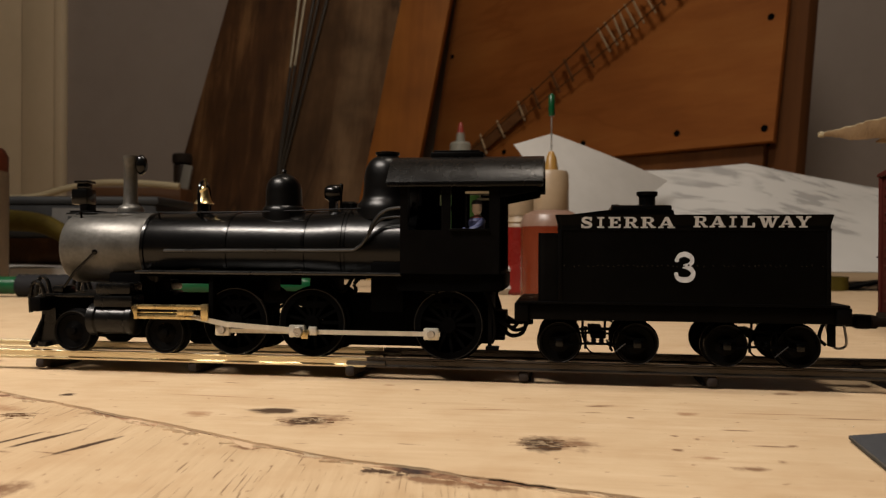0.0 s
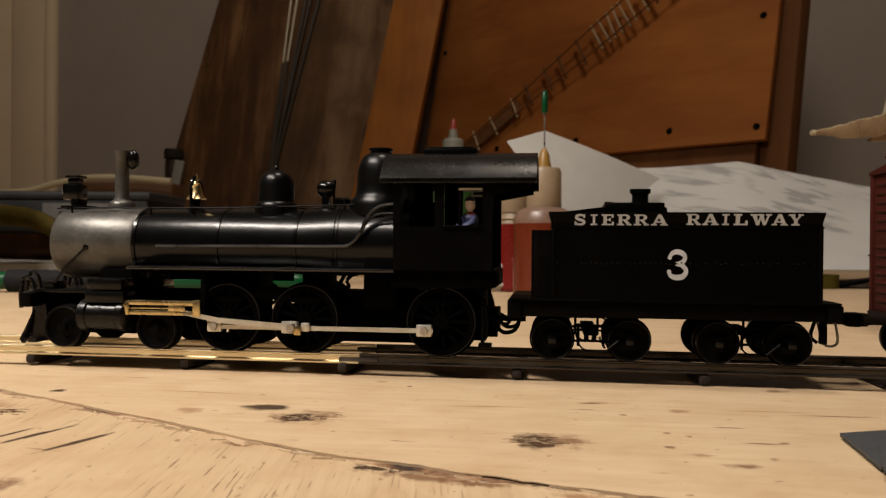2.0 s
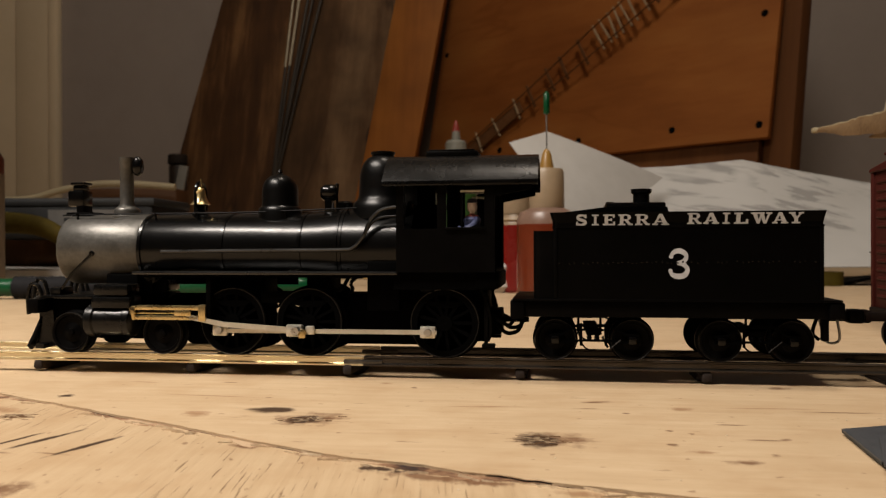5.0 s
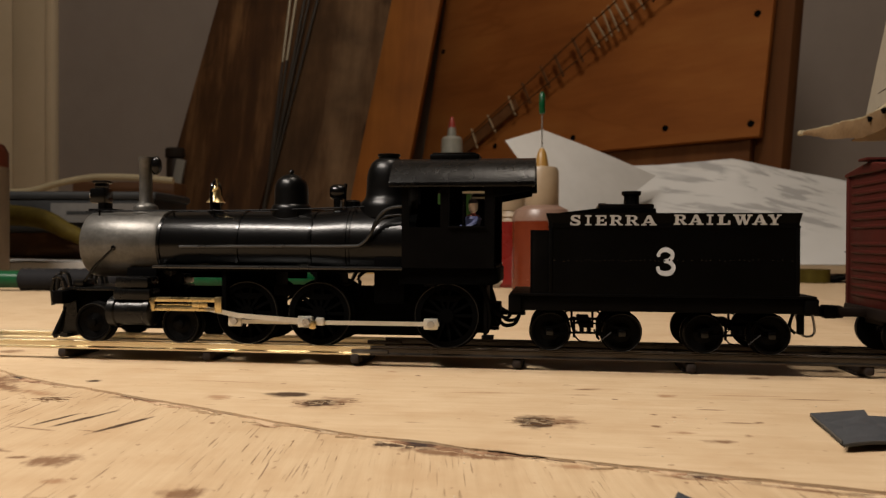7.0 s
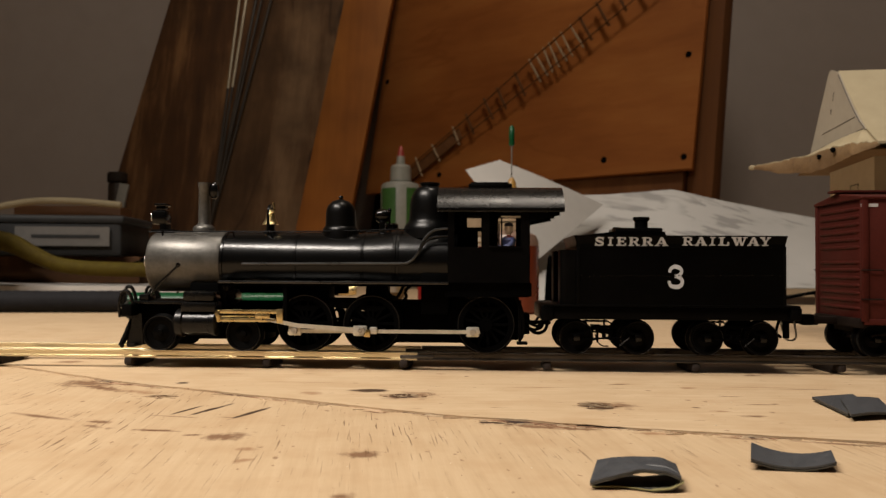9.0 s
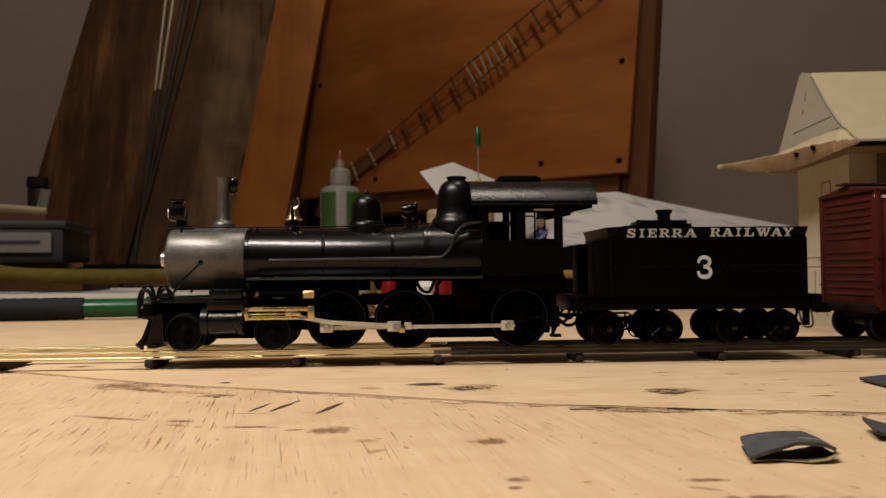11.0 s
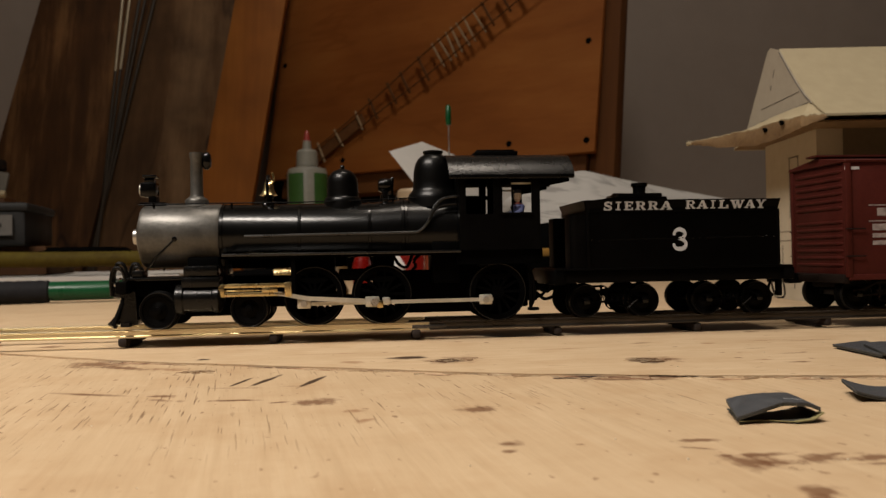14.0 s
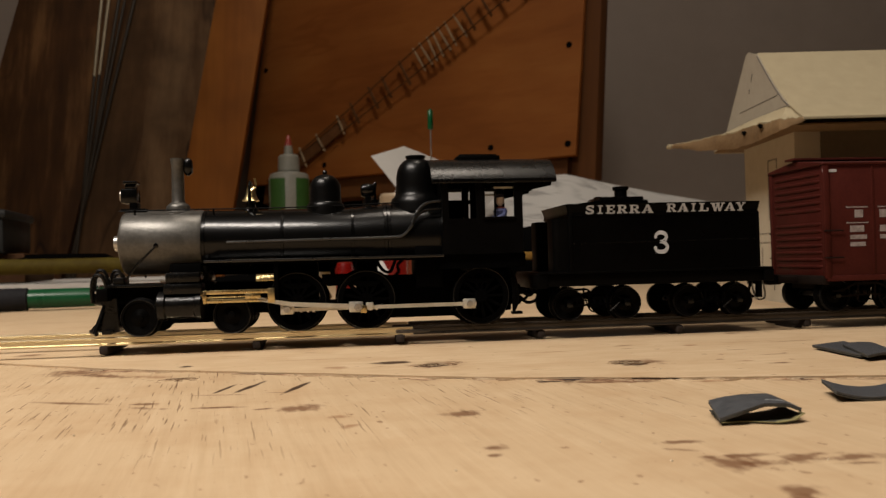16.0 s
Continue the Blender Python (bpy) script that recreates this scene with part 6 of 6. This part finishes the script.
for pts, w in (([(-2.5, 8.56), (1.48, 8.56)], 0.02), ([(-3.3, 7.97), (1.5, 8.0)], 0.022), ([(-0.09, 10.03), (0.1, 9.7)], 0.02), ([(0.3, 9.4), (0.36, 9.2)], 0.024), ([(-0.62, 10.62), (-1.5, 9.7), (-2.3, 8.91), (-3.0, 8.29), (-3.5, 7.97)], 0.03)):
    part("pencil_line", tube(B(), [(-0.004, y, z) for y, z in pts], w, 4), PENCIL, gab)
rngh = random.Random(11)
tear = [rngh.uniform(-0.06, 0.06) for _ in range(80)]


def eave_line(points, u):
    f = u * (len(points) - 1)
    k = min(int(f), len(points) - 2)
    return Vector(points[k]).lerp(Vector(points[k + 1]), f - k)


EAVE_LOW = [(-1.82, 6.4, 7.7), (-1.45, 3.0, 7.1), (-0.95, 0.0, 6.72), (-0.92, -2.8, 6.68), (-0.75, -4.4, 6.84), (0.12, -4.72, 7.16)]
EAVE_TOP = [(-1.78, 6.3, 7.84), (-1.3, 3.0, 7.66), (-0.92, 0.0, 7.5), (-0.9, -2.8, 7.38), (-0.7, -4.3, 7.3), (0.12, -4.7, 7.3)]
EAVE_IN = [(0.0, 4.0, 7.95), (0.0, 2.5, 7.98), (-0.05, 0.0, 8.0), (-0.05, -2.2, 7.97), (0.0, -3.3, 7.95), (0.12, -3.6, 7.94)]


def skirt(u, v):
    """The flared lower roof round the gable end, from the far tip to the near side."""
    p = eave_line(EAVE_TOP, u).lerp(eave_line(EAVE_IN, u), v)
    j = tear[int(u * 60)] * (1 - v)
    return (p.x, p.y + 0.3 * j, p.z + 0.6 * j - 0.12 * math.sin(math.pi * v))


def torn_strip(u, v):
    """The brown torn edge that hangs below the flare, wavy and uneven."""
    p = eave_line(EAVE_LOW, u).lerp(Vector(skirt(u, 0.02)), v)
    j = tear[int(u * 60) + 9] * (1 - v) * 0.6 + 0.02 * math.sin(23 * u + 5 * v)
    return (p.x - 0.05 * math.sin(math.pi * v) + 0.4 * j, p.y, p.z + 0.5 * j * (1 - v))


part("flared_eave", sheet(B(), skirt, 60, 6, 0.1), CARD, house)
edge_ = part("torn_edge", sheet(B(), torn_strip, 60, 8, 0.1), CARD_EDGE, house, "brown torn card edge of the eave")
for y, z in ((-1.5, 7.2), (-3.2, 7.22)):
    part("tear", prism(B(), [(y - 0.16, z), (y, z - 0.1), (y + 0.17, z + 0.05), (y + 0.02, z + 0.09)], -1.06, -0.95, "x"), BLACK_FLAT, edge_, "small dark tear")
part("tip_fold", box(B(), -1.98, -1.7, 6.15, 6.55, 7.66, 7.86, 0.05), CARD, house, "pale folded tip of the eave")
part("far_eave", sheet(B(), lambda u, v: (0.2 + 24 * u, 3.3 + 2.4 * v, 7.95 - 0.6 * v), 10, 3, 0.1), CARD, house)
part("soffit", box(B(), -0.3, 25, -4.0, 4.2, 7.1, 7.16), CARD_EDGE, house)

# ---- door casing on the wall ----
CASING = -110.3
for name, x0, x1, y0, y1, label, category in (("trim", -9.2, 0.0, -1.6, 0.0, "cream painted door casing on the wall", "trim"), ("trim", -1.8, -0.1, -2.0, -1.65, "cream painted moulding of the door casing", "trim"), ("door_1", -75, -9.3, -1.0, 0.0, "cream painted door beside the bench", "door")):
    ob = tagged(part(name, box(B(), CASING + x0, CASING + x1, y0, y1, -80, 120, 0.2), TRIM), label, category, kind="structure")
    ob.matrix_world = ROOM

# ---- sawdust and splinters on the bench ----
rng = random.Random(21)
CRUMB = worn("pale_sawdust", (0.5, 0.42, 0.3), (0.66, 0.58, 0.45), 0.8, 0.0, 300, 0.0)
bm = B()
for k in range(45):
    x, y = rng.uniform(-11, 7), rng.uniform(3.5, 14.5)
    seam_y = lerp_table(SEAM, x)
    z = 0.0 if y > seam_y else -0.04
    s = rng.uniform(0.004, 0.012)
    box(bm, x - s, x + s, y - s, y + s, z, z + 1.4 * s, 0, Matrix.Translation((0, 0, 0)))
tagged(part("sawdust", bm, CRUMB), "tiny pale crumbs of sawdust scattered on the bench", "sawdust", kind="stuff")
bm = B()
for k in range(60):
    x = rng.uniform(-10, 7)
    y = lerp_table(SEAM, x) - rng.uniform(0.05, 0.3)
    n, a, w = rng.uniform(0.05, 0.2), rng.gauss(-0.45, 0.3), rng.uniform(0.004, 0.011)
    d, q = Vector((math.cos(a), math.sin(a), 0)), Vector((-math.sin(a), math.cos(a), 0))
    lo = [Vector((x, y, -0.05)) + d * n * i + q * w * j for i, j in ((-1, 0), (0, -1), (1, 0), (0, 1))]
    hi = [Vector((x, y, rng.uniform(-0.03, 0.0))) + d * n * i * 0.9 + q * w * j * 0.5 for i, j in ((-1, 0), (0, -1), (1, 0), (0, 1))]
    a_, b_ = [bm.verts.new(p * CM) for p in lo], [bm.verts.new(p * CM) for p in hi]
    bm.faces.new(b_)
    for i in range(4):
        bm.faces.new((a_[i], a_[(i + 1) % 4], b_[(i + 1) % 4], b_[i]))
tagged(part("splinters", bm, worn("splintered_wood", (0.3, 0.19, 0.1), (0.62, 0.5, 0.34), 0.8, 0.0, 200, 0.2)), "pale splinters of wood standing up along the seam", "splinters", kind="stuff")

def fibre(bm, x, y, z, n, w, h, a):
    """One sliver of wood lying along the direction a."""
    d, q = Vector((math.cos(a), math.sin(a), 0)), Vector((-math.sin(a), math.cos(a), 0))
    ring = ((-1, 0), (0, -1), (1, 0), (0, 1))
    lo = [bm.verts.new((Vector((x, y, z)) + d * n * i + q * w * j) * CM) for i, j in ring]
    hi = [bm.verts.new((Vector((x, y, z + h)) + d * n * i * 0.8 + q * w * j * 0.4) * CM) for i, j in ring]
    bm.faces.new(hi)
    for i in range(4):
        bm.faces.new((lo[i], lo[(i + 1) % 4], hi[(i + 1) % 4], hi[i]))


for name, mat, count in (("dark_fibres", worn("dark_torn_fibre", (0.06, 0.03, 0.013), (0.2, 0.11, 0.05), 0.85, 0.0, 300, 0.2), 30), ("pale_fibres", worn("pale_torn_fibre", (0.3, 0.2, 0.11), (0.55, 0.43, 0.28), 0.85, 0.0, 300, 0.2), 26)):
    bm = B()
    for cx, cy, rx, ry in ((1.2, 11.98, 0.34, 0.34), (-2.6, 13.46, 0.4, 0.26), (-7.8, 13.85, 0.34, 0.2)):
        for k in range(count):
            fibre(bm, rng.gauss(cx, rx * 0.5), rng.gauss(cy, ry * 0.5), -0.045 if cx < -7 else -0.005, rng.uniform(0.03, 0.11), rng.uniform(0.004, 0.01), rng.uniform(0.008, 0.024), rng.gauss(-0.12, 0.2))
    tagged(part(name, bm, mat), "torn wood fibres in the gouges of the bench", "wood fibres", kind="stuff")
